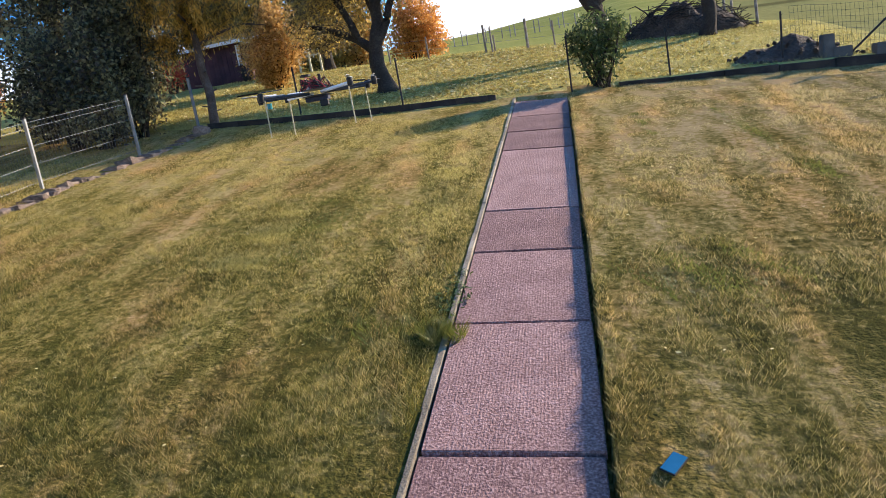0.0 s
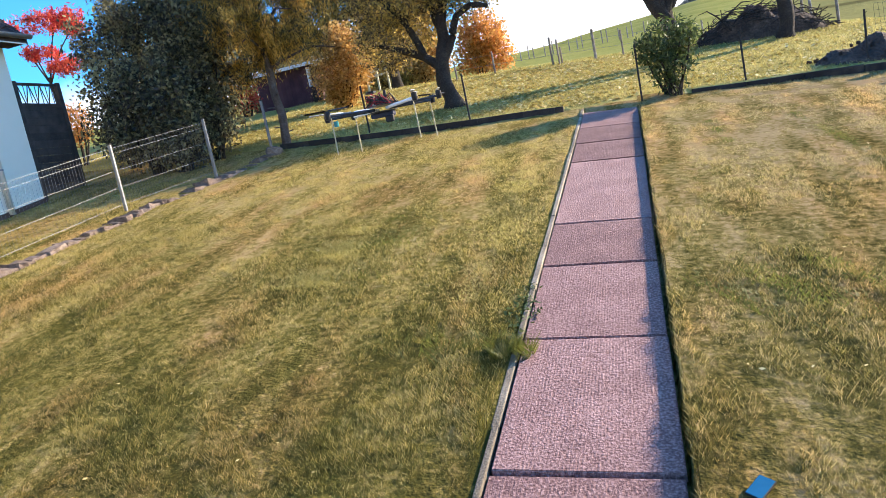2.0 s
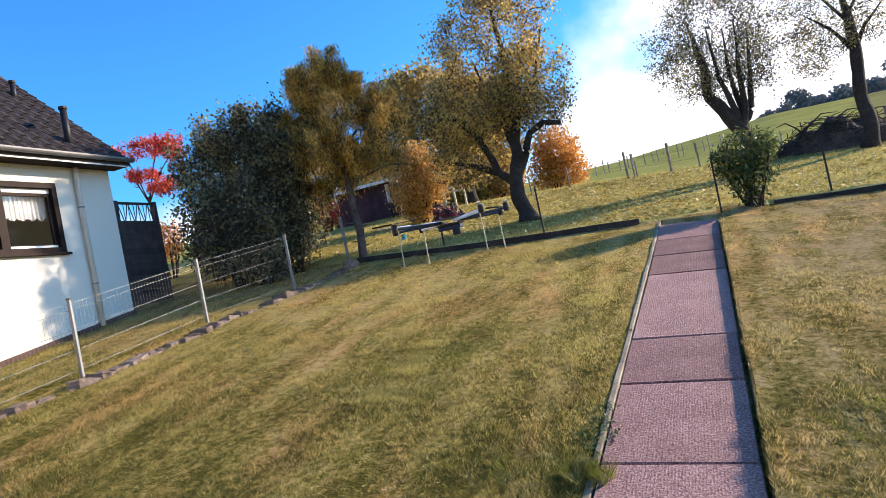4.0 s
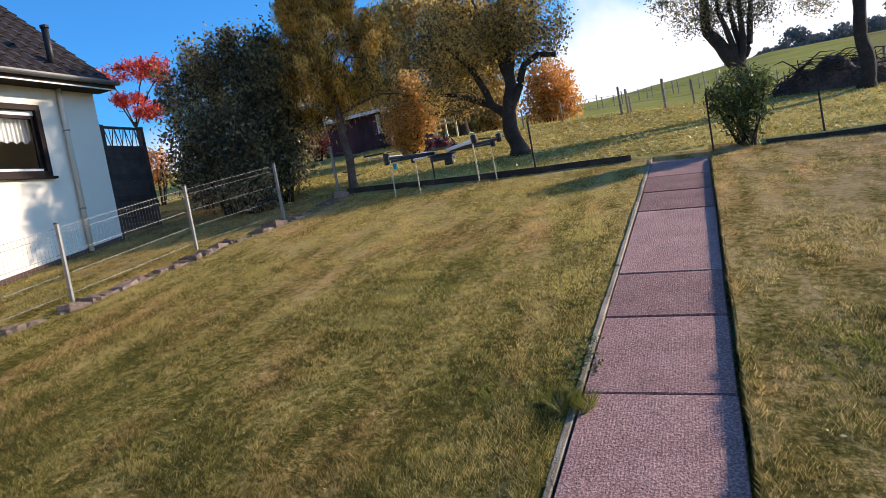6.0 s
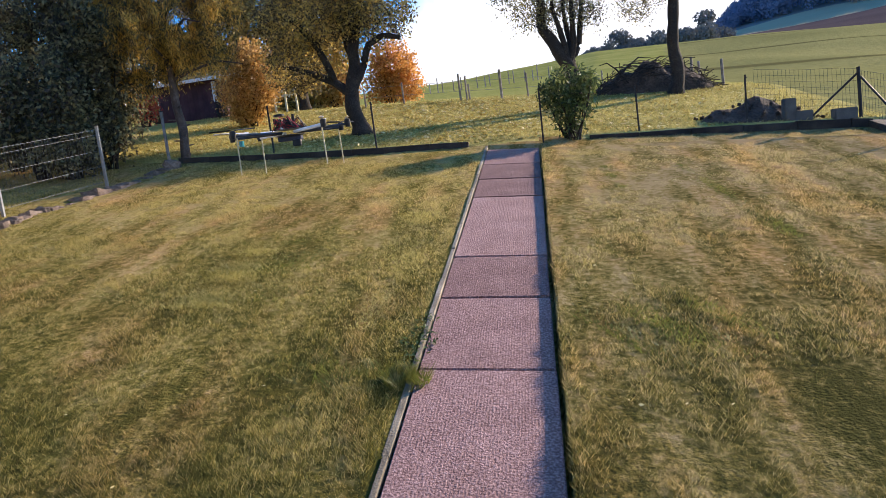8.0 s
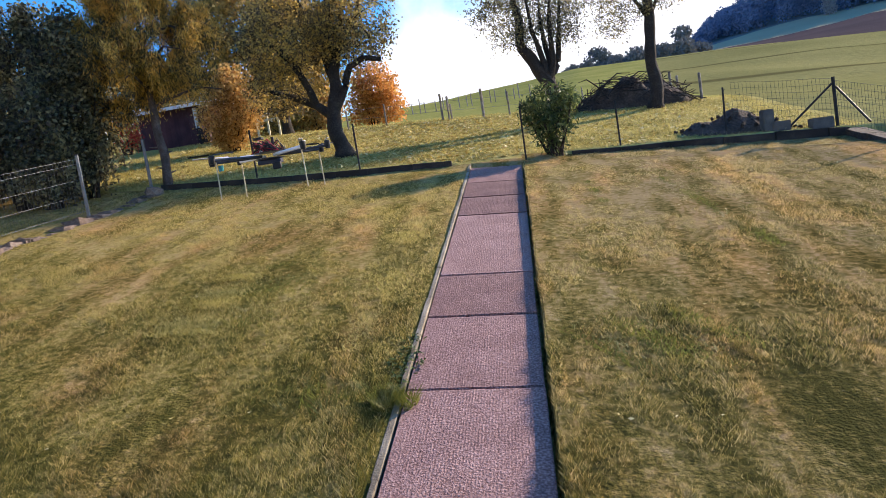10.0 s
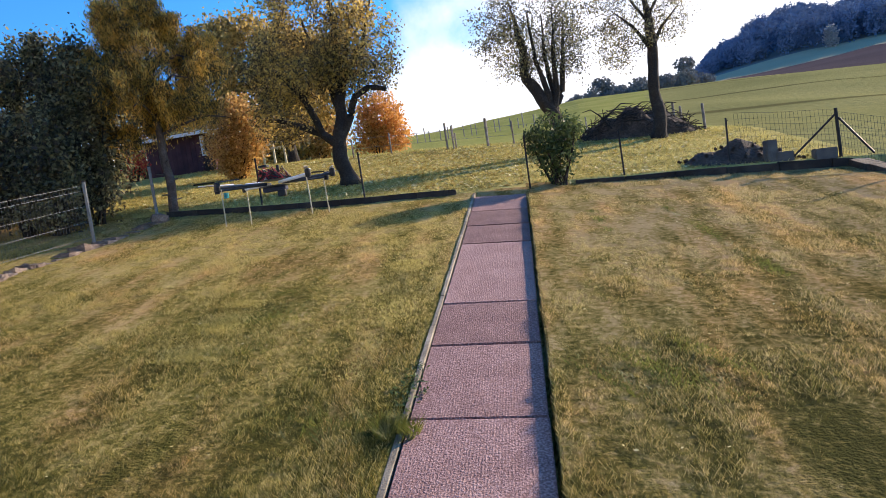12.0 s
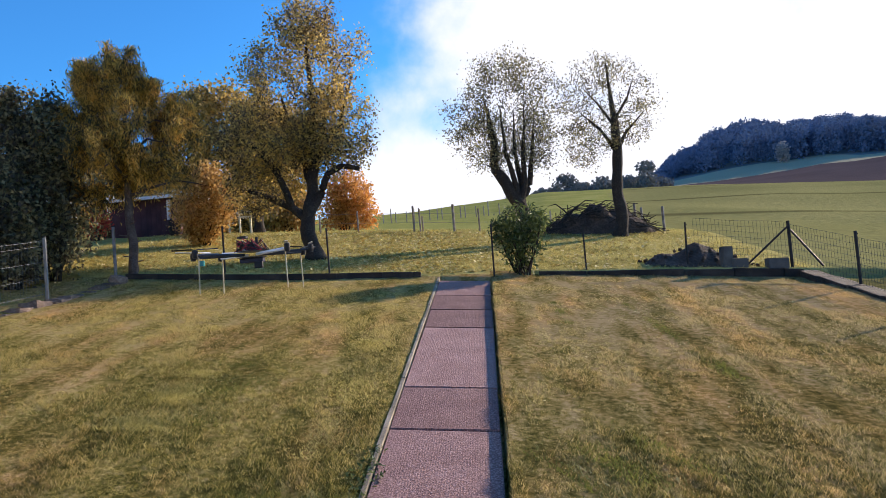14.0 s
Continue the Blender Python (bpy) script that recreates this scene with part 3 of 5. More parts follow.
# ---- edging of the lawn ----
edging = thing("orchard_edging", (-3, 14.9, plane(-3, 14.9)), "low edging wall between lawn and orchard, shade painted into its dark colour", "edging", kind="structure")
x = -6.95
k = 0
while x < -1.0:
    r = random.Random(80 + k)
    ln = min(r.uniform(0.55, 1.0), -0.9 - x)
    y0, y1 = wall_y(x), wall_y(x + ln)
    z0, z1 = plane(x, y0), plane(x + ln, y1)
    g = Geo()
    n = []
    for (px, py, pz) in ((x, y0, z0), (x + ln - 0.004, y1, z1)):
        t = 0.115 + 0.03 * noise.noise(Vector((px * 1.3, 4.2, 0)))
        n.append([(px, py - 0.06, pz - 0.2), (px, py + 0.06, pz - 0.2), (px, py + 0.06, pz + t), (px, py - 0.06, pz + t)])
    g.v = n[0] + n[1]
    g.f = [(0, 1, 2, 3), (7, 6, 5, 4), (0, 4, 5, 1), (1, 5, 6, 2), (2, 6, 7, 3), (3, 7, 4, 0)]
    part("edging_stone", g, shade_edge_mat, edging, bevel=0.012)
    x += ln
    k += 1

edging_r = thing("concrete_edging", (4, 15.8, plane(4, 15.8)), "long low weathered edging at the end of the lawn, shade in its dark colour", "edging", kind="structure")
x = 1.55
k = 0
while x < 6.9:
    r = random.Random(120 + k)
    ln = min(1.0, 6.95 - x)
    g = Geo()
    n = []
    for px in (x, x + ln - 0.012):
        py, pz = wall_y(px), plane(px, wall_y(px))
        t = 0.07 + 0.09 * smooth01((px - 1) / 5) + r.uniform(-0.012, 0.012)
        n.append([(px, py - 0.05, pz - 0.2), (px, py + 0.09, pz - 0.2), (px, py + 0.09, pz + t), (px, py - 0.05, pz + t)])
    g.v = n[0] + n[1]
    g.f = [(0, 1, 2, 3), (7, 6, 5, 4), (0, 4, 5, 1), (1, 5, 6, 2), (2, 6, 7, 3), (3, 7, 4, 0)]
    part("edging_stone", g, shade_edge_mat, edging_r, bevel=0.012)
    x += ln
    k += 1

side_edge = thing("side_edging", (7.1, 13, plane(7.1, 13)), "flat brown stone strip under the boundary fence", "edging", kind="structure")
y = 4.0
k = 0
while y < 15.8:
    px = 7.75 - 0.75 * (y - 4) / 11.8
    g = Geo()
    g.box(px - 0.2, px + 0.2, y, y + 0.98, -0.2, 0.13, TILT)
    part("edging_slab", g, brown_edge_mat, side_edge, bevel=0.012)
    y += 1.0

KERB_LINE = [(-8.3, 2.5), (-7.95, 6.7), (-7.66, 7.9), (-7.38, 10.71), (-7.0, 12.7), (-6.85, 14.3)]
stone_row = thing("stone_edging", (-7.4, 9, plane(-7.4, 9)), "row of rough broken stones edging the lawn along the wire fence", "edging", kind="structure")
s = 0.0
total = sum((Vector(b) - Vector(a)).length for a, b in zip(KERB_LINE, KERB_LINE[1:]))


def along(line, s):
    for a, b in zip(line, line[1:]):
        l = (Vector(b) - Vector(a)).length
        if s <= l:
            return Vector(a).lerp(Vector(b), s / l), (Vector(b) - Vector(a)).normalized()
        s -= l
    return Vector(line[-1]), (Vector(line[-1]) - Vector(line[-2])).normalized()


def rough_stone(lx, ly, lz, seed, mat):
    bm = bmesh.new()
    bmesh.ops.create_cube(bm, size=1)
    bmesh.ops.subdivide_edges(bm, edges=bm.edges[:], cuts=1, use_grid_fill=True)
    for v in bm.verts:
        v.co *= 0.5 / max(0.35, v.co.length) * 0.55 + 0.72
        v.co += noise.noise_vector(v.co * 2.1 + Vector((seed, 0, 0))) * 0.17
        v.co = Vector((v.co.x * lx, v.co.y * ly, v.co.z * lz))
    me = bpy.data.meshes.new("stone")
    bm.to_mesh(me)
    bm.free()
    me.materials.append(mat)
    return me


stone_meshes = [rough_stone(1, 1, 1, i * 3.7, stone_mat) for i in range(7)]
k = 0
while s < total:
    r = random.Random(300 + k)
    ln = r.uniform(0.10, 0.32)
    p, d = along(KERB_LINE, s + ln / 2)
    ob = new("stone", stone_meshes[k % 7])
    ob.parent = stone_row
    zz = plane(p.x, p.y) + r.uniform(-0.09, -0.035)
    ob.matrix_local = Matrix.Translation(Vector((p.x + r.uniform(-0.03, 0.03), p.y, zz)) - stone_row.location) @ pose(0, 0, 0, r.uniform(-6, 6), r.uniform(-8, 8), math.degrees(math.atan2(d.y, d.x)) + r.uniform(-9, 9)) @ Matrix.Diagonal((ln * 0.95, r.uniform(0.2, 0.36), r.uniform(0.13, 0.22), 1))
    s += ln
    k += 1

boulder = new("boulder", rough_stone(0.28, 0.2, 0.17, 9.1, stone_mat))
boulder.location = (-6.82, 14.25, plane(-6.82, 14.25) + 0.07)
boulder.rotation_euler = (0.1, 0.2, 0.5)
tagged(boulder, "pale rough stone at the foot of the larch", "stone")

# ---- boundary fences ----
MESH_POSTS = [(-8.45, 3.2), (-8.2, 5.65), (-7.98, 8.15), (-7.8, 10.66), (-7.22, 12.58), (-7.02, 14.55)]
mesh_fence = thing("mesh_fence", (-7.8, 9, plane(-7.8, 9)), "low galvanised wire mesh fence on steel posts beside the lawn", "fence")
for (px, py) in MESH_POSTS:
    z = plane(px, py)
    h = 1.12
    post = part("post", Geo().box(px - 0.026, px + 0.026, py - 0.02, py + 0.02, z - 0.3, z + h), galv_mat, mesh_fence, bevel=0.005)
    cap = part("cap", Geo().box(px - 0.031, px + 0.031, py - 0.023, py + 0.023, z + h - 0.012, z + h + 0.012), rubber_mat, None, "dark plastic cap", bevel=0.004)
    cap.data.transform(Matrix.Translation(-mesh_fence.location))
    cap.parent = post
for (ax, ay), (bx, by) in zip(MESH_POSTS[:-1], MESH_POSTS[1:-1]):
    a, b = Vector((ax, ay, plane(ax, ay))), Vector((bx, by, plane(bx, by)))
    d = b - a
    bars, n = Geo(), int(d.length / 0.06)
    off = Vector((-0.03, 0, 0))
    for i in range(1, n):
        p = a + d * (i / n) + off
        bars.tube([p + Vector((0, 0, 0.1)), p + Vector((0, 0, 1.07))], 0.0018, 3, False)
    tagged(part("wire_mesh", bars, galv_mat, mesh_fence), kind="stuff")
    for hz in (0.12, 0.40, 0.68, 0.96, 1.05):
        part("rail", Geo().tube([a + off + Vector((0, 0, hz)), b + off + Vector((0, 0, hz))], 0.0032, 5), galv_mat, mesh_fence)


def dark_post(px, py, h, z=None, lean=(0, 0), r=0.02):
    z = ground_z(px, py) if z is None else z
    post = thing("garden_post", (px, py, z), "thin dark rusty steel fence post in the grass", "fence post", "dark fence posts")
    g = Geo().tube([(px, py, z - 0.25), (px + lean[0] * 0.5, py + lean[1] * 0.5, z + h * 0.5), (px + lean[0], py + lean[1], z + h)], r, 6)
    part("pole", g, black_mat, post)
    part("hook", Geo().tube([(px + lean[0], py + lean[1], z + h - 0.08), (px + lean[0] + 0.035, py + lean[1] - 0.02, z + h - 0.05)], 0.008, 4), black_mat, post)
    return post


for px, py, h, lean in ((-4.92, 14.98, 0.98, (0.0, 0)), (-2.75, 15.0, 1.02, (0.0, 0)), (0.60, 15.35, 1.08, (0.02, 0)), (2.56, 15.9, 0.92, (0, 0)), (4.72, 16.1, 0.95, (0.03, 0))):
    dark_post(px, py, h, None, lean)

# corner of the right-hand fence, with its braces
cx, cy = 6.82, 15.95
cz = plane(cx, cy) + 0.16
corner = thing("corner_post", (cx, cy, cz), "black steel corner post with two diagonal braces", "fence post")
part("pole", Geo().tube([(cx, cy, cz - 0.3), (cx, cy, cz + 0.98)], 0.035, 8), black_mat, corner)
part("brace", Geo().tube([(cx - 0.02, cy, cz + 0.86), (cx - 0.98, cy + 0.05, cz + 0.06)], 0.022, 6), black_mat, corner)
part("brace", Geo().tube([(cx + 0.03, cy - 0.02, cz + 0.78), (cx + 0.2, cy - 0.95, cz - 0.0)], 0.022, 6), black_mat, corner)
RIGHT_POSTS = [(7.27, 14.15), (7.4, 12.1), (7.5, 10.0), (7.62, 7.8)]
for px, py in RIGHT_POSTS:
    dark_post(px, py, 1.0, plane(px, py) + 0.11, r=0.028)


netting_fence = thing("netting_fence", (7.2, 12, plane(7.2, 12)), "dark wire netting fence between lawn and field", "fence")


def chain(a, b, h, step=0.075, waves=0.0):
    a, b = Vector(a), Vector(b)
    d = b - a
    n = int(d.length / step)
    g = Geo()
    for i in range(n + 1):
        p = a + d * (i / n)
        g.tube([p, p + Vector((waves * math.sin(i * 1.3), 0, h * 0.5)), p + Vector((0, 0, h + waves * math.sin(i * 0.7)))], 0.0028, 3, False)
    for k in range(8):
        hz = h * k / 7
        g.tube([a + d * t + Vector((0, 0, hz + waves * math.sin(t * 9 + k))) for t in np.linspace(0, 1, 7)], 0.0028, 3, False)
    tagged(part("netting", g, green_wire_mat, netting_fence), kind="stuff")


chain((4.98, 16.35, plane(4.98, 16.35) + 0.3), (6.82, 15.98, cz + 0.1), 0.85, 0.075, 0.012)
prev = (cx, cy, cz + 0.05)
for px, py in RIGHT_POSTS:
    q = (px, py, plane(px, py) + 0.13)
    chain(prev, q, 0.86, 0.085)
    prev = q

# rubble, blocks and soil by the corner
def heap(name, at, half, h, mat, label, category, seed, n=26, power=1.6):
    """An uneven mound on the slope."""
    me_v, me_f = [], []
    for j in range(n + 1):
        for i in range(n + 1):
            u, v = 2 * i / n - 1, 2 * j / n - 1
            rr = math.hypot(u, v)
            x, y = at[0] + u * half[0], at[1] + v * half[1]
            hh = max(0, 1 - rr ** power) * (0.65 + 0.55 * noise.noise(Vector((x * 1.6 + seed, y * 1.6, 0)))) + 0.16 * noise.noise(Vector((x * 6, y * 6, seed))) * max(0, 1 - rr)
            me_v.append((x, y, ground_z(x, y) - 0.04 + h * hh))
    for j in range(n):
        for i in range(n):
            me_f.append((j * (n + 1) + i, j * (n + 1) + i + 1, (j + 1) * (n + 1) + i + 1, (j + 1) * (n + 1) + i))
    ob = new(name, raw_mesh(name, me_v, me_f, mat, False))
    return tagged(ob, label, category)


mound = thing("soil_mound", (5.0, 16.5, ground_z(5.0, 16.5)), "dark heap of soil and clods beside the edging", "soil mound")
mound_body = heap("mound_body", (5.0, 16.5), (1.15, 0.55), 0.62, heap_mat, "", "", 4.0)
mound_body.parent = mound
mound_body.matrix_parent_inverse = Matrix.Translation(-Vector(mound.location))
clods = [rough_stone(1, 1, 1, 31 + i * 2.3, heap_mat) for i in range(4)]
for i in range(46):
    r = random.Random(900 + i)
    u, v = r.uniform(-1, 1), r.uniform(-0.9, 0.5)
    q = max(0, 1 - math.hypot(u, v) ** 1.6)
    size = r.uniform(0.02, 0.07)
    px, py = 5.0 + 1.15 * u, 16.5 + 0.6 * v
    ob = new("clod", clods[i % 4])
    ob.parent = mound
    ob.location = Vector((px, py, ground_z(px, py) + 0.36 * q + 0.02)) - mound.location
    ob.rotation_euler = (r.uniform(0, 6), r.uniform(0, 6), r.uniform(0, 6))
    ob.scale = (size, size * r.uniform(0.6, 1), size * r.uniform(0.5, 0.8))


def block(x, y, z, lx, ly, lz, rz, label):
    g = Geo().box(-lx / 2, lx / 2, -ly / 2, ly / 2, -0.03, lz, pose(x, y, z, 0, 2, rz))
    ob = new("concrete_block", g.mesh("concrete_block", concrete_mat))
    bm = bmesh.new()
    bm.from_mesh(ob.data)
    bmesh.ops.bevel(bm, geom=bm.edges[:], offset=0.015, segments=2, affect="EDGES")
    bm.to_mesh(ob.data)
    bm.free()
    return tagged(ob, label, "block", "concrete blocks")


block(5.5, 16.0, ground_z(5.5, 16.0), 0.22, 0.2, 0.43, 8, "upright weathered grey concrete block at the edging")
block(5.75, 15.98, ground_z(5.75, 15.98), 0.34, 0.2, 0.18, -5, "low weathered concrete block lying beside another")
block(6.5, 15.92, ground_z(6.5, 15.92), 0.42, 0.24, 0.2, 3, "grey concrete block lying at the corner post")

# ---- the house ----
house = thing("house", (-14, 7, plane(-10.7, 7)), "single-storey house with cream render and a dark tiled gable roof", "house")
WX, GY, EZ = -10.7, 12.0, 6.12
w = Geo()
wy0, wy1, wz0, wz1 = 8.25, 10.66, 4.36, 5.68
w.box(WX - 0.3, WX, -3, wy0, 0.2, EZ)
w.box(WX - 0.3, WX, wy1, GY, 0.2, EZ)
w.box(WX - 0.3, WX, wy0, wy1, 0.2, wz0)
w.box(WX - 0.3, WX, wy0, wy1, wz1, EZ)
part("wall", w, plaster_mat, house)
PITCH = 0.87
TILES = []
n0 = Geo()
for yy in (GY - 0.3, GY):
    n0.v += [(WX - 0.302, yy, 0.2), (-19.6, yy, 0.2), (-19.6, yy, EZ), (-15.15, yy, EZ + (15.15 - 10.7) * PITCH), (WX - 0.302, yy, EZ + 0.26)]
n0.f = [(0, 1, 2, 3, 4), (9, 8, 7, 6, 5)] + [(i, 5 + i, 5 + (i + 1) % 5, (i + 1) % 5) for i in range(5)]
part("gable_wall", n0, plaster_mat, house)
b = Geo()
b.box(-19.6, -19.3, -3, GY - 0.3, 0.2, EZ)
b.box(-19.6, WX - 0.3, -3.3, -3, 0.2, EZ)
b.box(-19.3, WX - 0.3, -3, GY - 0.31, EZ - 0.2, EZ - 0.05)
part("back_walls", b, plaster_mat, house)
pl = Geo()
pl.v = [(WX + 0.035, -3, plane(WX, -3) - 0.3), (WX + 0.035, GY + 0.03, plane(WX, GY) - 0.3), (WX + 0.035, GY + 0.03, plane(WX, GY) + 0.09), (WX + 0.035, -3, plane(WX, -3) + 0.09), (WX - 0.05, -3, plane(WX, -3) + 0.09), (WX - 0.05, GY + 0.03, plane(WX, GY) + 0.09)]
pl.f = [(0, 1, 2, 3), (3, 2, 5, 4)]
part("plinth", pl, plinth_mat, house, "dark brown plinth band")
roof = Geo()
ex, ez = WX + 0.42, EZ + 0.02
roof.v = [(ex, y, ez) for y in (-3.4, GY + 0.2)] + [(-15.15, y, ez + (ex + 15.15) * PITCH) for y in (-3.4, GY + 0.2)] + [(-20.0, y, ez) for y in (-3.4, GY + 0.2)]
roof.v += [(x, y, z - 0.14) for x, y, z in roof.v]
roof.f = [(0, 1, 3, 2), (2, 3, 5, 4), (6, 8, 9, 7), (8, 10, 11, 9), (0, 6, 7, 1), (4, 5, 11, 10), (1, 7, 9, 3), (3, 9, 11, 5), (0, 2, 8, 6), (2, 4, 10, 8)]
roof_ob = part("roof", roof, tile_mat, house, "dark brown concrete tiles")
TL = math.hypot(1, PITCH)
for row in range(13):
    for col in range(22):
        x0 = ex + 0.04 - row * 0.30 / TL
        y0 = GY + 0.2 - (col + 1) * 0.30
        z0 = ez + (ex - x0) * PITCH
        TILES.append((x0, y0, z0))
gut = Geo()
prof = [(0.075 * math.cos(a), 0.075 * math.sin(a)) for a in np.linspace(math.pi, 2 * math.pi, 9)]
for yy in (-3.4, GY + 0.22):
    gut.v += [(ex + 0.07 + a, yy, ez + 0.01 + c) for a, c in prof]
    gut.v += [(ex + 0.07 + a * 0.93, yy, ez + 0.012 + c * 0.93) for a, c in prof]
for i in range(8):
    gut.f += [(i, i + 1, 18 + i + 1, 18 + i), (9 + i + 1, 9 + i, 27 + i, 27 + i + 1)]
gut.f += [(0, 18, 27, 9), (8, 17, 35, 26), tuple(range(18, 27))]
part("gutter", gut, zinc_mat, house, "grey zinc gutter")
fas = Geo()
fas.box(WX + 0.002, ex - 0.01, -3.3, GY + 0.15, EZ - 0.11, EZ - 0.075)
fas.box(ex - 0.03, ex - 0.005, -3.3, GY + 0.15, EZ - 0.12, EZ + 0.0)
part("soffit", fas, brown_frame_mat, house, "dark boarded eaves")
part("fascia", Geo().box(ex - 0.004, ex + 0.012, -3.3, GY + 0.15, EZ - 0.128, EZ - 0.104), white_paint_mat, house, "white painted fascia strip")
dp = Geo()
dp.tube([(WX + 0.07, 11.12, EZ - 0.11), (WX + 0.07, 11.12, ez - 0.5), (WX + 0.07, 11.12, plane(WX, 11.1) + 0.02)], 0.05, 12)
part("downpipe", dp, pipe_mat, house, "cream painted downpipe", smooth=True)
for zz in (3.7, 5.2):
    part("pipe_clip", Geo().tube([(WX + 0.07, 11.12, zz), (WX + 0.07, 11.12, zz + 0.03)], 0.057, 12), zinc_mat, house)
for (vx, vy, vh, vr) in ((-10.63, 11.11, 0.72, 0.065), (-12.44, 11.62, 0.3, 0.055)):
    vz = ez + (ex - vx) * PITCH
    part("vent_pipe", Geo().tube([(vx, vy, vz - 0.15), (vx, vy, vz + vh)], vr, 12), rubber_mat, house, "dark vent pipe", smooth=True)
    part("vent_cap", Geo().tube([(vx, vy, vz + vh), (vx, vy, vz + vh + 0.05)], vr * 1.25, 12), rubber_mat, house)
win = new("window")
win.parent = house
win.location = Vector((WX, 9.45, 4.36)) - house.location
fr = Geo()
fx0, fx1 = WX - 0.12, WX + 0.025
fr.box(fx0, fx1, wy0, wy1, wz0, wz0 + 0.10).box(fx0, fx1, wy0, wy1, wz1 - 0.10, wz1)
fr.box(fx0, fx1, wy0, wy0 + 0.10, wz0 + 0.10, wz1 - 0.10).box(fx0, fx1, wy1 - 0.10, wy1, wz0 + 0.10, wz1 - 0.10)
fr.box(fx0, fx1, 9.38, 9.54, wz0 + 0.10, wz1 - 0.10)
part("frame", fr, brown_frame_mat, win, "dark brown window frame")
for a0, a1 in ((wy0 + 0.10, 9.40), (9.52, wy1 - 0.10)):
    sash = Geo()
    sx0, sx1 = WX - 0.10, WX - 0.045
    z0, z1 = wz0 + 0.105, wz1 - 0.19
    sash.box(sx0, sx1, a0 + 0.01, a1 - 0.01, z0, z0 + 0.06).box(sx0, sx1, a0 + 0.01, a1 - 0.01, z1 - 0.06, z1)
    sash.box(sx0, sx1, a0 + 0.01, a0 + 0.07, z0 + 0.06, z1 - 0.06).box(sx0, sx1, a1 - 0.07, a1 - 0.01, z0 + 0.06, z1 - 0.06)
    part("sash", sash, brown_frame_mat, win, "brown inner sash")
    part("shutter_box", Geo().box(WX - 0.09, WX - 0.05, a0 + 0.005, a1 - 0.005, wz1 - 0.19, wz1 - 0.105), white_paint_mat, win, "white roller shutter strip")
    part("bottom_rail", Geo().box(WX - 0.044, WX - 0.03, a0 + 0.03, a1 - 0.03, wz0 + 0.11, wz0 + 0.15), white_paint_mat, win, "white bottom rail")
glass = bpy.data.materials.new("window_glass")
glass.use_nodes = True
gb = glass.node_tree.nodes["Principled BSDF"]
gb.inputs["Base Color"].default_value, gb.inputs["Roughness"].default_value, gb.inputs["IOR"].default_value = (0.92, 0.95, 0.95, 1), 0.02, 1.45
gb.inputs["Transmission Weight"].default_value = 1.0
for a0, a1 in ((wy0 + 0.14, 9.33), (9.59, wy1 - 0.14)):
    p = part("pane", Geo().box(WX - 0.078, WX - 0.07, a0, a1, wz0 + 0.13, wz1 - 0.25), glass, win)
    p.visible_shadow = False
part("sill", Geo().box(WX - 0.03, WX + 0.09, wy0 - 0.05, wy1 + 0.05, wz0 - 0.045, wz0 - 0.004), brown_frame_mat, win, "brown window sill", bevel=0.006)
cur = Geo()
for k, (a0, a1) in enumerate(((8.4, 9.36), (9.56, 10.52))):
    n = 60
    base = len(cur.v)
    for i in range(n + 1):
        t = i / n
        yy = a0 + (a1 - a0) * t
        hem = wz1 - 0.62 - 0.06 * abs(math.sin(t * 16))
        xx = WX - 0.2 + 0.022 * math.sin(t * 70)
        cur.v += [(xx, yy, wz1 - 0.2), (xx + 0.004, yy, hem)]
    for i in range(n):
        q = base + 2 * i
        cur.f.append((q, q + 1, q + 3, q + 2))
curtain = tagged(new("curtain", cur.mesh("curtain", curtain_mat, True)), "short white net curtain hanging in the window", "curtain")
part("floor_slab", Geo().box(-19.3, WX - 0.3, -3, GY - 0.31, 3.3, 3.42), concrete_mat, house)

# privacy screen beside the house
screen = thing("privacy_screen", (-10.85, 12.7, plane(-10.85, 12.7)), "dark stained wooden privacy screen with lattice top by the house", "garden screen")
sz = 3.08
for yy in (12.12, 13.22):
    part("post", Geo().box(-10.9, -10.81, yy, yy + 0.09, sz - 0.2, 5.42), screen_mat, screen, bevel=0.006)
for i in range(12):
    part("slat", Geo().box(-10.87, -10.845, 12.212, 13.218, sz + 0.12 + i * 0.15, sz + 0.266 + i * 0.15), screen_mat, screen)
part("rail", Geo().box(-10.88, -10.835, 12.212, 13.218, 4.93, 4.98), screen_mat, screen)
part("rail", Geo().box(-10.88, -10.835, 12.212, 13.218, 5.35, 5.40), screen_mat, screen)
for i in range(7):
    y0 = 12.25 + i * 0.14
    dy = 0.11 if i % 2 else -0.11
    part("lattice_bar", Geo().tube([(-10.858, y0 + max(0, -dy), 4.98), (-10.858, y0 + max(0, -dy) + dy, 5.35)], 0.014, 4), screen_mat, screen)
    part("lattice_bar", Geo().tube([(-10.858, y0, 4.98), (-10.858, y0, 5.35)], 0.011, 4), screen_mat, screen)

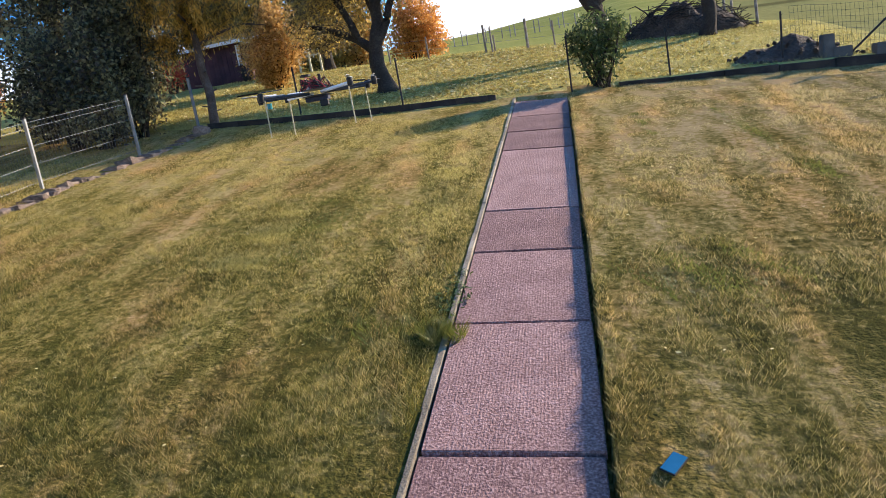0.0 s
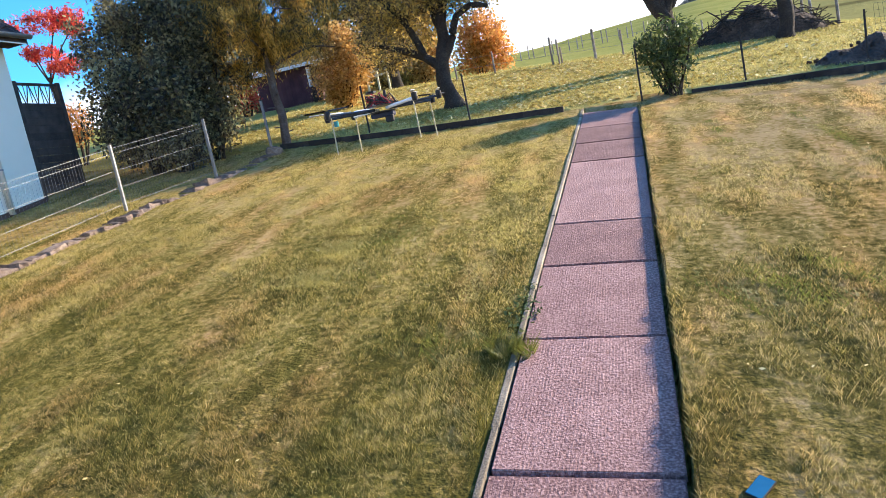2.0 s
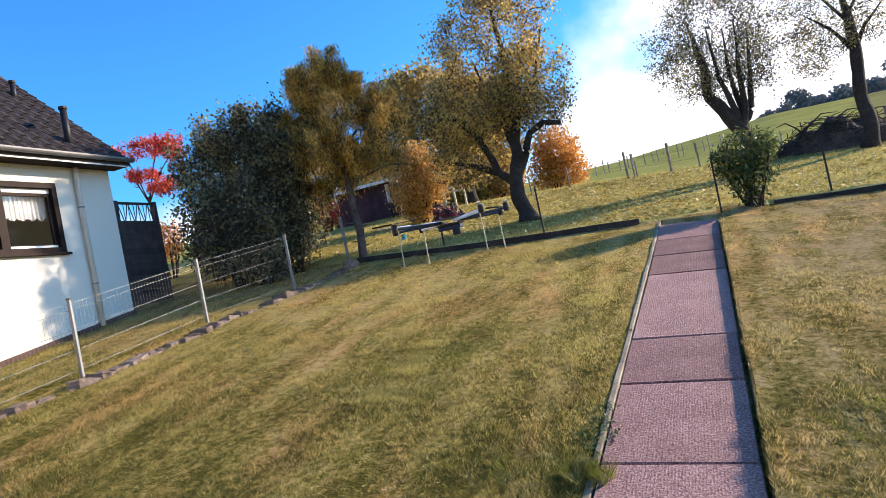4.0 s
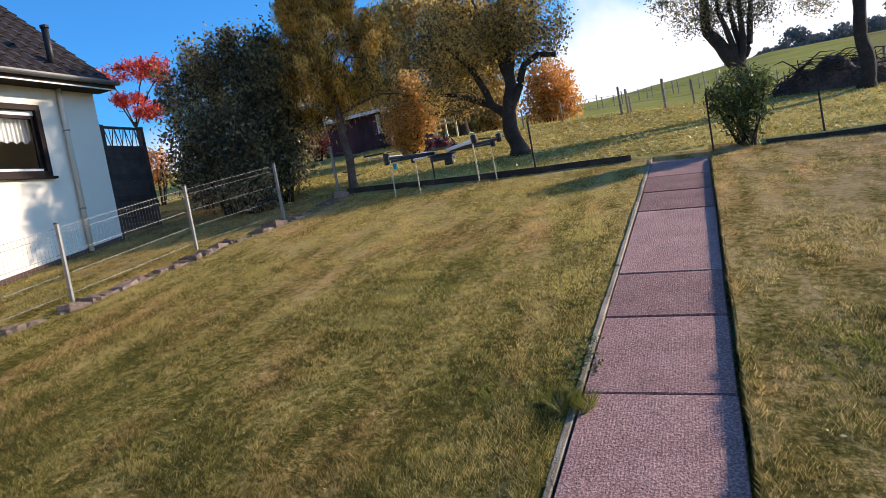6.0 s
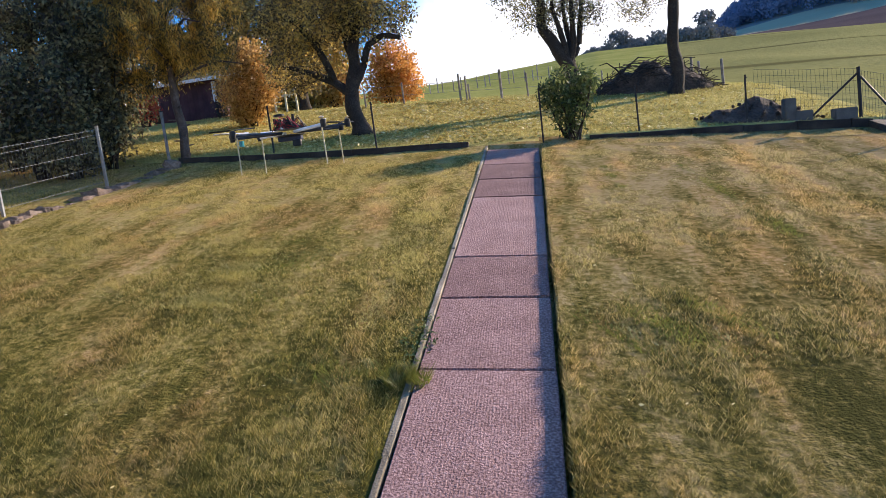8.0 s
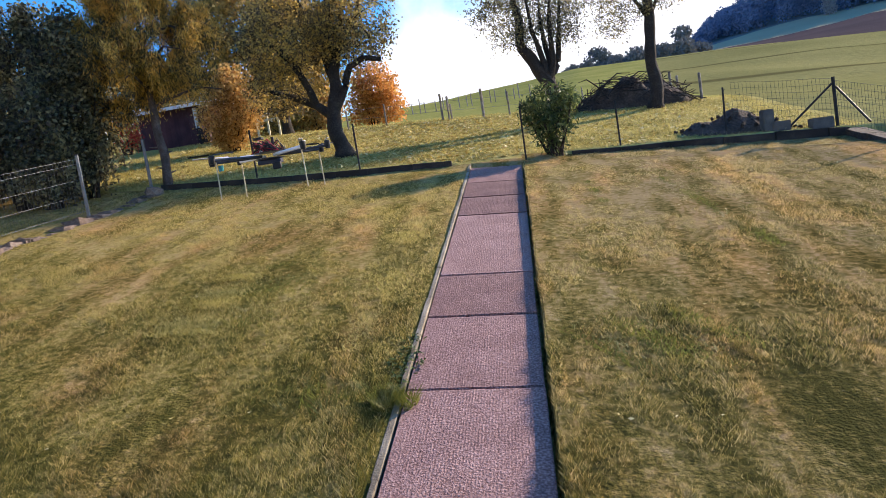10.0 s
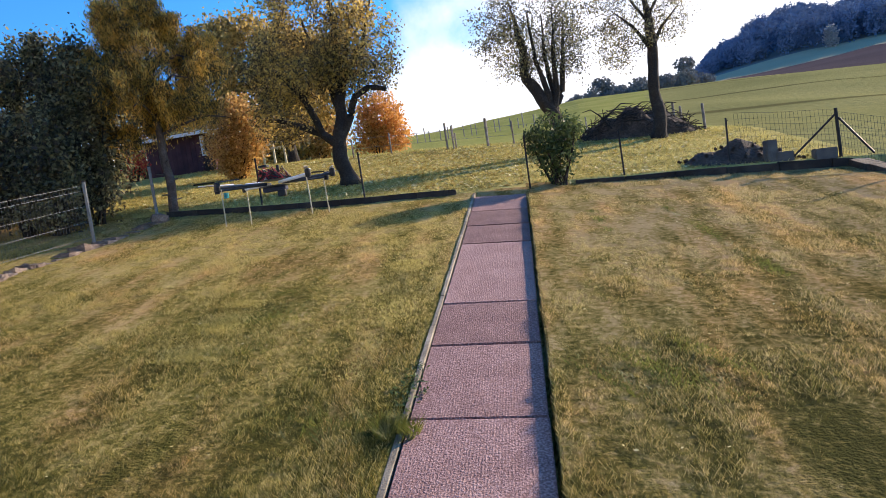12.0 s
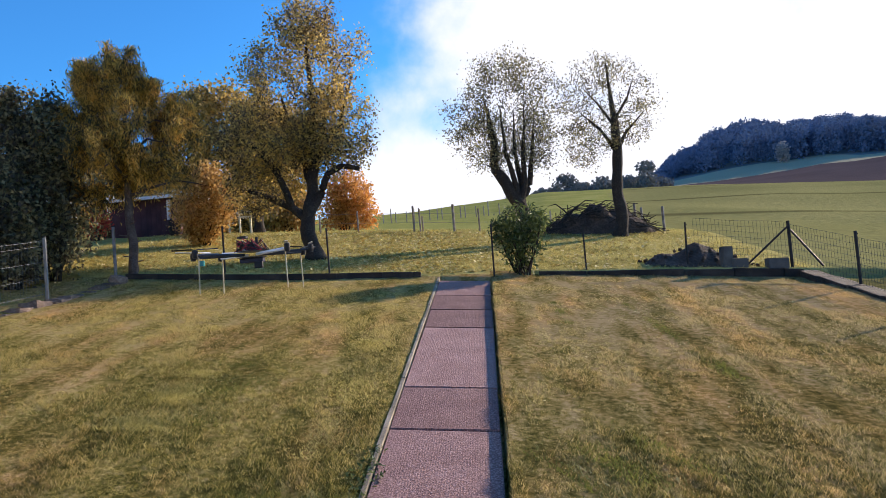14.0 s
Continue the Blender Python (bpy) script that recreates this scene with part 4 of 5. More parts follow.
# ---- garden shed ----
sx, sy = -10.3, 23.6
gz = ground_z(sx, 23.0)
shed = thing("garden_shed", (sx, sy, gz), "small dark red wooden garden shed with a grey low-pitched roof", "shed")
for i in range(12):
    part("board", Geo().box(-11.6 + i * 0.168, -11.6 + i * 0.168 + 0.16, 23.0, 23.03, gz - 0.25, gz + 1.22), shed_mat, shed)
part("side_wall", Geo().box(-9.61, -9.58, 23.035, 24.8, gz - 0.25, gz + 1.24), shed_mat, shed)
part("back_wall", Geo().box(-11.6, -9.62, 24.8, 24.83, gz - 0.25, gz + 1.28), shed_mat, shed)
part("side_wall", Geo().box(-11.63, -11.605, 23.0, 24.83, gz - 0.25, gz + 1.24), shed_mat, shed)
part("door_trim", Geo().box(-9.72, -9.6, 22.97, 22.995, gz + 0.5, gz + 1.15), white_paint_mat, shed, "pale door trim")
rf = Geo()
rf.v = [(-11.9, 22.75, gz + 1.2), (-9.0, 22.75, gz + 1.24), (-9.0, 25.0, gz + 1.6), (-11.9, 25.0, gz + 1.56)]
rf.v += [(x, y, z + 0.07) for x, y, z in rf.v]
rf.f = [(3, 2, 1, 0), (4, 5, 6, 7), (0, 1, 5, 4), (1, 2, 6, 5), (2, 3, 7, 6), (3, 0, 4, 7)]
part("roof", rf, shed_roof_mat, shed)
part("barge_board", Geo().box(-8.99, -8.96, 22.74, 25.0, gz + 1.2, gz + 1.33), white_paint_mat, shed, "white barge board")
part("fascia", Geo().box(-11.9, -9.0, 22.71, 22.745, gz + 1.18, gz + 1.28), white_paint_mat, shed)

# ---- trees ----
build_tree("larch_tree", (-6.9, 14.95, 3.1), "young larch with drooping golden and green needles at the lawn edge",
           [([(-6.86, 14.95, 3.1), (-6.85, 14.95, 4.3), (-6.9, 14.95, 5.5), (-6.85, 14.98, 6.8), (-6.8, 15.0, 7.9)], [0.095, 0.085, 0.075, 0.05, 0.02])] + [([(-6.86, 14.93, z), (-6.86 + 0.22 * math.cos(a), 14.93 + 0.2 * math.sin(a), z + 0.04)], [0.022, 0.012]) for z, a in ((3.5, 0.4), (3.62, 2.9), (3.9, 0.1), (4.05, 3.6), (4.3, 5.6), (4.5, 2.2))]
           + [([(-6.87, 14.95, z), (-6.87 + l * math.cos(a), 14.95 + l * math.sin(a) * 0.8, z + 0.25), (-6.87 + 1.6 * l * math.cos(a), 14.95 + 1.5 * l * math.sin(a) * 0.8, z + 0.1)], [0.035, 0.022, 0.008])
              for z, a, l in [(4.9 + 0.17 * i, 2.4 * i, 1.0 - 0.045 * i) for i in range(16)]],
           [((-6.9, 14.95, 6.1), (1.7, 1.3, 0.6), 5), ((-5.9, 14.9, 6.0), (1.0, 0.9, 0.7), 3), ((-6.75, 14.95, 6.6), (1.35, 1.0, 0.8), 4), ((-7.0, 14.95, 7.4), (0.9, 0.7, 0.6), 2.2), ((-7.3, 14.95, 7.9), (0.45, 0.4, 0.35), 0.5), ((-8.1, 15.0, 6.35), (0.62, 0.7, 0.6), 1.6), ((-7.6, 15.0, 7.3), (0.5, 0.5, 0.5), 0.9), ((-6.5, 14.95, 7.8), (0.4, 0.4, 0.3), 0.4), ((-8.45, 15.0, 6.5), (0.5, 0.5, 0.6), 1.1), ((-7.6, 15.2, 5.5), (0.8, 0.6, 0.5), 2.2)],
           330, 260, 0.14, (0.12, 0.020), larch_leaf, larch_bark_mat, 11, droop=1.5, twig=0.008, lift=0.5, strands=0.27, gaps=0.05)
build_tree("apple_tree", (-3.65, 17.2, 3.42), "old apple tree with dark leaning trunk and thinning yellow-green leaves",
           [([(-3.56, 17.2, 3.4), (-3.64, 17.2, 3.9), (-3.68, 17.2, 4.4), (-3.58, 17.2, 4.85), (-3.46, 17.25, 5.5), (-3.38, 17.3, 6.8), (-3.4, 17.3, 8.4), (-3.35, 17.3, 9.3)], [0.20, 0.175, 0.165, 0.15, 0.12, 0.085, 0.045, 0.012]),
            ([(-3.6, 17.2, 4.45), (-3.3, 17.15, 4.9), (-3.08, 17.1, 5.35), (-2.75, 17.1, 5.5), (-2.34, 17.1, 5.4)], [0.105, 0.092, 0.08, 0.068, 0.055]),
            ([(-3.72, 17.2, 4.35), (-4.05, 17.3, 4.65), (-4.6, 17.4, 4.95), (-5.1, 17.4, 5.15), (-5.5, 17.4, 5.2)], [0.12, 0.10, 0.08, 0.05, 0.02]),
            ([(-4.05, 17.3, 4.65), (-4.3, 17.0, 5.5), (-4.7, 16.9, 6.1), (-5.15, 16.8, 6.4)], [0.09, 0.08, 0.06, 0.03]),
            ([(-3.5, 17.2, 5.0), (-3.9, 17.7, 6.2), (-4.3, 17.9, 7.6)], [0.09, 0.06, 0.02]),
            ([(-3.4, 17.25, 5.6), (-2.8, 17.5, 6.6), (-2.4, 17.5, 7.8)], [0.07, 0.05, 0.015])],
           [((-3.6, 17.2, 7.5), (1.25, 1.2, 1.9), 6), ((-4.5, 17.1, 6.3), (1.15, 1.2, 1.0), 4), ((-2.8, 17.2, 6.5), (0.9, 1.0, 1.2), 3), ((-4.9, 17.2, 5.2), (0.9, 0.9, 0.65), 2.2), ((-3.0, 17.1, 5.95), (0.8, 0.8, 0.4), 0.8), ((-3.4, 17.2, 9.1), (0.75, 0.7, 0.6), 1), ((-2.3, 17.3, 8.0), (0.5, 0.6, 0.9), 0.6), ((-4.6, 17.2, 8.0), (0.5, 0.6, 0.6), 0.5)],
           1000, 34, 0.13, (0.076, 0.046), apple_leaf, bark_mat, 21, droop=0.3, twig=0.011)
build_tree("pollard_tree", (1.42, 20.4, 3.6), "old fruit tree with fanned upright limbs and sparse leaves",
           [([(1.62, 20.4, 3.55), (1.6, 20.4, 4.1), (1.54, 20.4, 4.55), (1.16, 20.4, 5.15), (0.92, 20.4, 5.6), (0.90, 20.4, 6.55), (0.75, 20.4, 7.6)], [0.23, 0.20, 0.19, 0.165, 0.14, 0.10, 0.015])]
           + [([(1.54, 20.4, 4.5), (1.52 + 0.45 * dx, 20.4 + 0.4 * dy, 5.1), (1.44 + dx, 20.4 + dy, 6.0), (1.44 + 1.25 * dx, 20.4 + 1.2 * dy, 7.2 + 0.3 * abs(dy))], [0.115, 0.085, 0.055, 0.012])
              for dx, dy in ((-0.22, -0.3), (0.1, 0.35), (0.3, -0.2), (0.55, 0.2))],
           [((1.35, 20.4, 6.9), (1.35, 1.2, 1.5), 6), ((0.6, 20.4, 6.4), (0.8, 0.8, 0.9), 2.5), ((2.1, 20.4, 6.3), (0.65, 0.8, 0.95), 2.0), ((1.4, 20.4, 8.2), (0.75, 0.7, 0.6), 1.2), ((0.2, 20.4, 5.9), (0.45, 0.5, 0.45), 0.8)] + [((1.35 + 1.45 * math.cos(a), 20.4, 6.9 + 1.65 * math.sin(a)), (0.1 + 0.35 * abs(math.cos(a)), 0.2, 0.12 + 0.4 * abs(math.sin(a))), 0.22) for a in (0.2, 0.55, 0.9, 1.2, 1.5, 1.85, 2.1, 2.5, 2.9, 3.3)],
           1450, 12, 0.12, (0.062, 0.036), pale_leaf, bark_mat, 31, twig=0.012, lift=0.5)
build_tree("pear_tree", (4.5, 22.1, 3.5), "slender half-bare fruit tree with crooked twigs",
           [([(4.5, 22.1, 3.5), (4.53, 22.1, 4.6), (4.58, 22.1, 5.9), (4.62, 22.1, 7.0), (4.55, 22.1, 8.0), (4.5, 22.1, 8.9)], [0.2, 0.165, 0.15, 0.11, 0.05, 0.012]),
            ([(4.6, 22.1, 6.1), (5.0, 22.2, 6.7), (5.5, 22.2, 7.2)], [0.06, 0.045, 0.012]),
            ([(4.58, 22.1, 6.0), (4.1, 22.0, 6.8), (3.6, 22.0, 7.3)], [0.06, 0.045, 0.012]),
            ([(4.6, 22.1, 6.8), (4.2, 22.3, 7.6), (3.8, 22.3, 8.1)], [0.05, 0.035, 0.01]),
            ([(4.6, 22.1, 7.0), (5.0, 21.9, 7.6), (5.2, 21.9, 8.1)], [0.05, 0.035, 0.01])],
           [((4.2, 22.1, 7.2), (0.95, 0.9, 1.2), 4), ((5.1, 22.1, 7.0), (0.6, 0.8, 0.8), 1.4), ((3.6, 22.1, 6.3), (0.5, 0.6, 0.7), 1.6), ((4.5, 22.1, 8.3), (0.5, 0.5, 0.6), 0.8)] + [((4.4 + 1.25 * math.cos(a), 22.1, 7.3 + 1.45 * math.sin(a)), (0.12 + 0.3 * abs(math.cos(a)), 0.2, 0.12 + 0.35 * abs(math.sin(a))), 0.3) for a in (-0.4, 0.1, 0.5, 0.95, 1.4, 1.75, 2.2, 2.6, 3.0, 3.5)],
           1200, 7, 0.11, (0.062, 0.036), pale_leaf, bark_mat, 41, droop=0.4, twig=0.014)
zb = ground_z(-6.9, 24.0)
build_tree("walnut_tree", (-7.3, 24.2, zb), "olive and yellow leafed tree behind the garden shed",
           [([(-7.1, 24.2, zb), (-7.2, 24.2, zb + 1.6), (-7.5, 24.2, zb + 3.2), (-7.7, 24.2, zb + 4.8)], [0.16, 0.13, 0.09, 0.02]),
            ([(-7.2, 24.2, zb + 1.7), (-8.0, 24.2, zb + 3.0), (-8.8, 24.2, zb + 4.0)], [0.09, 0.06, 0.02]),
            ([(-7.2, 24.2, zb + 1.7), (-6.5, 24.2, zb + 2.9), (-5.9, 24.2, zb + 3.6)], [0.09, 0.06, 0.02])],
           [((-7.9, 24.2, 8.4), (1.7, 1.4, 1.5), 4), ((-6.5, 24.2, 7.9), (1.3, 1.2, 1.2), 3), ((-9.0, 24.2, 9.0), (0.9, 0.9, 0.9), 1.3), ((-7.0, 24.2, 6.6), (1.4, 1.1, 0.7), 1.5), ((-9.6, 24.2, 7.4), (1.15, 0.9, 1.0), 2.0), ((-5.9, 24.2, 6.7), (0.9, 0.8, 0.9), 1.3)],
           1150, 26, 0.2, (0.13, 0.085), back_leaf, bark_mat, 51, droop=0.3)
zb = ground_z(-15, 18)
build_tree("sumac_tree", (-15.1, 18, zb), "stag's-horn sumac with a flat scarlet crown",
           [([(-15.2, 18, zb), (-15.25, 18, zb + 1.4), (-15.3, 18, zb + 2.2)], [0.045, 0.04, 0.034])]
           + [([(-15.3, 18, zb + 2.0), (-15.3 + 0.5 * dx, 18 + 0.4 * dy, zb + 2.9), (-15.3 + dx, 18 + dy, zb + 3.7 - 0.2 * abs(dx))], [0.024, 0.018, 0.008]) for dx, dy in ((-0.9, 0.1), (-0.3, -0.4), (0.3, 0.4), (0.8, -0.2), (1.2, 0.2))],
           [((-15.05, 18, 8.2), (1.25, 0.9, 0.13), 4), ((-14.3, 18, 7.85), (0.5, 0.6, 0.13), 1.0), ((-15.25, 18, 7.4), (0.6, 0.6, 0.13), 1.3), ((-14.6, 18, 6.9), (0.6, 0.5, 0.14), 1.2)],
           210, 26, 0.08, (0.13, 0.036), red_leaf, bark_mat, 61, droop=0.5)
zb = ground_z(-4.9, 28)
build_shrub("beech_shrub", (-4.9, 28, zb), "rounded bright orange autumn shrub at the meadow fence", [((-4.75, 28, 6.25), (0.95, 0.9, 1.1), 4), ((-5.1, 28, 5.55), (0.8, 0.7, 0.75), 1.6), ((-4.3, 28, 5.55), (0.75, 0.6, 0.75), 1.4)], 9000, (0.11, 0.08), orange_leaf, 71)
zb = ground_z(-7.2, 19.7)
build_shrub("hornbeam_shrub", (-7.2, 19.7, zb), "tan-orange hornbeam shrub in front of the shed", [((-7.25, 19.7, 5.2), (0.85, 0.65, 0.95), 4), ((-7.0, 19.7, 5.95), (0.55, 0.45, 0.5), 1.4), ((-7.2, 19.7, 4.5), (0.5, 0.4, 0.4), 1.0), ((-6.7, 19.7, 5.2), (0.5, 0.45, 0.6), 0.8)], 12000, (0.08, 0.05), tan_leaf, 81)
build_shrub("laurel_bush", (1.22, 15.6, ground_z(1.22, 15.6)), "leafy dark green bush at the end of the path", [((1.24, 15.6, 3.62), (0.6, 0.48, 0.42), 4), ((1.22, 15.6, 3.2), (0.48, 0.4, 0.36), 2.2), ((1.24, 15.6, 2.8), (0.2, 0.2, 0.32), 0.6), ((0.82, 15.6, 3.55), (0.2, 0.2, 0.25), 0.4), ((1.62, 15.6, 3.7), (0.22, 0.2, 0.3), 0.5)], 3000, (0.13, 0.038), laurel_leaf, 91, stems=12, spread=0.07, droop=0.35)
HEDGE = [((-10.5, 14.6), 6.5, 0.95), ((-9.6, 14.7), 6.95, 0.9), ((-8.75, 14.5), 6.9, 0.85), ((-8.25, 14.4), 6.1, 0.65), ((-9.2, 13.6), 5.2, 0.8), ((-10.2, 16.2), 6.9, 0.9), ((-9.4, 16.6), 6.6, 0.9), ((-8.5, 13.55), 4.6, 0.6)]
for i, ((hx, hy), top, half) in enumerate(HEDGE):
    zb = plane(hx, hy)
    mid = (zb + top) / 2
    build_shrub("evergreen_bush", (hx, hy, zb), "tall dense dark evergreen bush behind the wire fence", [((hx, hy, mid), (half, 0.75, (top - zb) / 2 * 0.82), 5), ((hx, hy, zb + 0.8), (half, 0.7, 0.8), 1.6)] + [((hx + half * 0.8 * math.cos(2.2 * j + i), hy + 0.3 * math.sin(3 * j), top - 0.25), (0.08, 0.08, 0.7), 0.5) for j in range(9)], 7500, (0.098, 0.054), hedge_leaf, 100 + i, stems=7, per=14, spread=0.12)
zb = ground_z(-13.3, 26.0)
build_shrub("hazel_bush", (-13.3, 26.0, zb), "olive-brown leafy bush behind the dark shed", [((-13.3, 26, zb + 1.4), (1.5, 0.9, 1.3), 3), ((-13.0, 26, zb + 2.6), (1.5, 0.9, 0.9), 3), ((-14.0, 26, zb + 2.5), (0.9, 0.8, 0.8), 1.5), ((-11.9, 26, zb + 2.0), (0.8, 0.8, 0.8), 1.2)], 9000, (0.12, 0.07), pale_leaf, 133, stems=11, per=12, spread=0.16)
build_shrub("barberry_bush", (-11.05, 21.0, ground_z(-11.05, 21.0)), "small bright red bush beside the shed", [((-11.05, 21.0, 5.25), (0.42, 0.35, 0.5), 1)], 2600, (0.08, 0.03), red_leaf, 131)
build_shrub("orange_bush", (-12.54, 15.33, plane(-12.54, 15.33)), "small bright orange bush behind the privacy screen", [((-12.54, 15.33, 4.86), (0.5, 0.4, 0.45), 1)], 1400, (0.12, 0.04), orange_leaf, 141)
build_shrub("grey_shrub", (-9.3, 22.6, ground_z(-9.3, 22.6)), "bare grey shrub at the shed corner", [((-9.35, 22.6, ground_z(-9.3, 22.6) + 0.45), (0.25, 0.25, 0.5), 1)], 350, (0.03, 0.015), pale_leaf, 151, stems=14)

for i, (hx, hy, top) in enumerate(((-12.6, 33.5, 9.0), (-10.6, 34.2, 8.7), (-9.0, 34.8, 8.2), (-14.6, 32.0, 9.2))):
    zb = ground_z(hx, hy)
    build_shrub("autumn_bush", (hx, hy, zb), "large olive and tan autumn bush behind the orchard", [((hx, hy, (zb + top) / 2), (1.2, 0.9, (top - zb) / 2), 4), ((hx + 0.6, hy, zb + 1.0), (0.9, 0.8, 0.9), 1.5), ((hx - 0.6, hy, zb + 0.9), (0.9, 0.8, 0.9), 1.5)], 6000, (0.17, 0.11), back_leaf if i % 2 else tan_leaf, 160 + i, stems=9, per=12, spread=0.2)

# brushwood pile
pile = thing("brushwood_pile", (4.1, 23.4, ground_z(4.1, 23.4)), "long pile of cut branches and brushwood under the trees", "brushwood pile")
pg = heap("pile_core", (4.1, 23.5), (1.8, 0.8), 1.15, heap_mat, "", "", 9.0, 30, 3.2)
for key in ("label", "category"):
    if key in pg:
        del pg[key]
pg.parent = pile
pg.matrix_parent_inverse = Matrix.Translation(-Vector(pile.location))
r = random.Random(5)
for i in range(290):
    u = r.uniform(-1, 1)
    bx, by = 4.1 + 1.75 * u, 23.4 + r.uniform(-0.75, 0.5)
    h = 0.85 * max(0.1, 1 - abs(u) ** 3.2) * r.uniform(0.25, 1.08)
    a, ln, up = r.uniform(0, math.pi), r.uniform(0.25, 0.75), r.uniform(-0.5, 0.5)
    p = Vector((bx, by, ground_z(bx, by) + h))
    d = Vector((math.cos(a), 0.5 * math.sin(a), up - 0.4 * u * math.cos(a))).normalized() * ln / 2
    part("branch", Geo().tube([p - d, p + Vector((0, 0, 0.06 * ln)), p + d], [0.013, 0.010, 0.004], 4, False), bark_mat, pile)

for bx, lx, hz in ((3.0, -0.5, 0.95), (3.3, 0.75, 1.0), (3.15, 0.55, 0.85), (3.9, 0.8, 0.98), (4.7, 0.6, 0.9)):
    z0 = ground_z(bx, 23.2) + 0.45
    part("branch", Geo().tube([(bx - lx * 0.6, 23.0, z0 - 0.2), (bx, 23.1, z0 - 0.45 + hz * 0.75), (bx + lx * 0.5, 23.2, z0 - 0.45 + hz), (bx + lx, 23.2, z0 - 0.5 + hz)], [0.028, 0.024, 0.018, 0.008], 5, False), bark_mat, pile)

# ---- meadow fence, orchard posts and the fence on the crest ----
def wooden_post(x, y, h, r, name="wooden_post", label="weathered grey wooden fence post", group="meadow fence posts"):
    z = ground_z(x, y)
    g = Geo().tube([(x, y, z - 0.2), (x, y, z + h - 0.03), (x, y, z + h)], [r, r, r * 0.75], 7)
    return tagged(new(name, g.mesh(name, post_wood_mat)), label, "fence post", group)


for x, y, h, r0 in ((-1.82, 23.7, 0.85, 0.035), (-1.62, 23.75, 0.75, 0.03), (-1.55, 23.9, 0.5, 0.03), (-0.52, 23.8, 0.9, 0.045), (0.3, 24.0, 0.75, 0.03), (-3.6, 23.4, 0.7, 0.03), (-5.0, 22.9, 0.85, 0.03), (-4.75, 23.0, 0.6, 0.03), (2.05, 25.0, 0.8, 0.03), (5.3, 23.8, 0.9, 0.04), (5.55, 24.0, 0.75, 0.04), (6.15, 23.7, 0.8, 0.045), (1.6, 26, 0.7, 0.03), (2.9, 27, 0.7, 0.03)):
    wooden_post(x, y, h, r0)
for i in range(17):
    az = -9.0 + 0.62 * i + (0.15 if i % 3 else -0.1)
    d = 62 - 0.2 * i
    r0 = random.Random(i)
    wooden_post(EYE[0] + d * math.sin(radians(az)), EYE[1] + d * math.cos(radians(az)), r0.uniform(0.8, 1.25), 0.045)
wire_fence = thing("meadow_wire", (-1, 23.8, ground_z(-1, 23.8)), "thin wires strung between the meadow posts", "fence")
for hz in (0.3, 0.6):
    part("wire", Geo().tube([(x, y, ground_z(x, y) + hz) for x, y in ((-5.0, 22.9), (-3.6, 23.4), (-1.82, 23.7), (-0.52, 23.8), (0.3, 24.0), (2.05, 25.0))], 0.005, 3), galv_mat, wire_fence)

rail = thing("rail_fence", (-10.5, 32, ground_z(-10.5, 32)), "short tan wooden rail fence at the orchard end", "fence")
for px in (-11.0, -10.5, -10.0):
    pz = ground_z(px, 32)
    part("post", Geo().box(px - 0.04, px + 0.04, 31.96, 32.04, pz - 0.2, 6.6), rod_mat, rail, bevel=0.006)
for rz in (6.3, 6.5):
    part("rail", Geo().box(-11.1, -9.9, 31.92, 31.955, rz - 0.045, rz + 0.045), rod_mat, rail, bevel=0.006)

# ---- distant woodland ----
def woodland(name, spots, label, seed, mat, leaves=110, size=0.13):
    rng = np.random.default_rng(seed)
    vs, fs = [], []
    n = 0
    for x, y, rad, h in spots:
        z = ground_z(x, y)
        for q in range(2):
            c = np.array([x + rng.uniform(-0.3, 0.3) * rad, y + rng.uniform(-0.3, 0.3) * rad, z + (h - rad * 0.8 if q == 0 else h * 0.4)])
            half = np.array([rad, rad, rad * 0.85 if q == 0 else h * 0.45]) * rng.uniform(0.8, 1.05)
            p = rng.normal(size=(leaves, 3))
            p = c + p / np.linalg.norm(p, axis=1, keepdims=True) * rng.uniform(0.5, 1.05, (leaves, 1)) * half
            d1, d2 = rng.normal(size=(leaves, 3)), rng.normal(size=(leaves, 3)) * 0.35 + np.array([0, 0, 1.0])
            d1[:, 2] *= 0.15
            d1 *= size * rad / np.linalg.norm(d1, axis=1, keepdims=True)
            d2 *= size * rad / np.linalg.norm(d2, axis=1, keepdims=True)
            vs.append(np.stack([p - d1, p + d2, p + d1, p - d2], 1).reshape(-1, 3))
            fs.append(np.arange(4 * leaves).reshape(leaves, 4) + n)
            n += 4 * leaves
    ob = new(name, raw_mesh(name, np.vstack(vs), np.vstack(fs), mat))
    return tagged(ob, label, "woodland", kind="stuff")


rng = np.random.default_rng(77)
spots = []
for i in range(1150):
    az = rng.uniform(13.6, 48)
    d = rng.uniform(338, 470)
    if az < 17:
        d = rng.uniform(342, 455)
    rad, h = rng.uniform(2.6, 4.6), rng.uniform(10, 16) * min(1.0, 0.42 + (az - 13.6) * 0.12)
    spots.append((EYE[0] + d * math.sin(radians(az)), EYE[1] + d * math.cos(radians(az)), rad, h))
woodland("far_woods", spots, "wooded hill beyond the fields, its haze painted as blue leaf colour", 78, far_leaf)
spots = []
for i in range(60):
    az = rng.uniform(1.5, 14.5)
    d = rng.uniform(135, 160)
    s = 0.45 + 0.55 * smooth01((az - 3) / 8)
    spots.append((EYE[0] + d * math.sin(radians(az)), EYE[1] + d * math.cos(radians(az)), rng.uniform(1.2, 2.4) * s, rng.uniform(2.2, 3.6) * s))
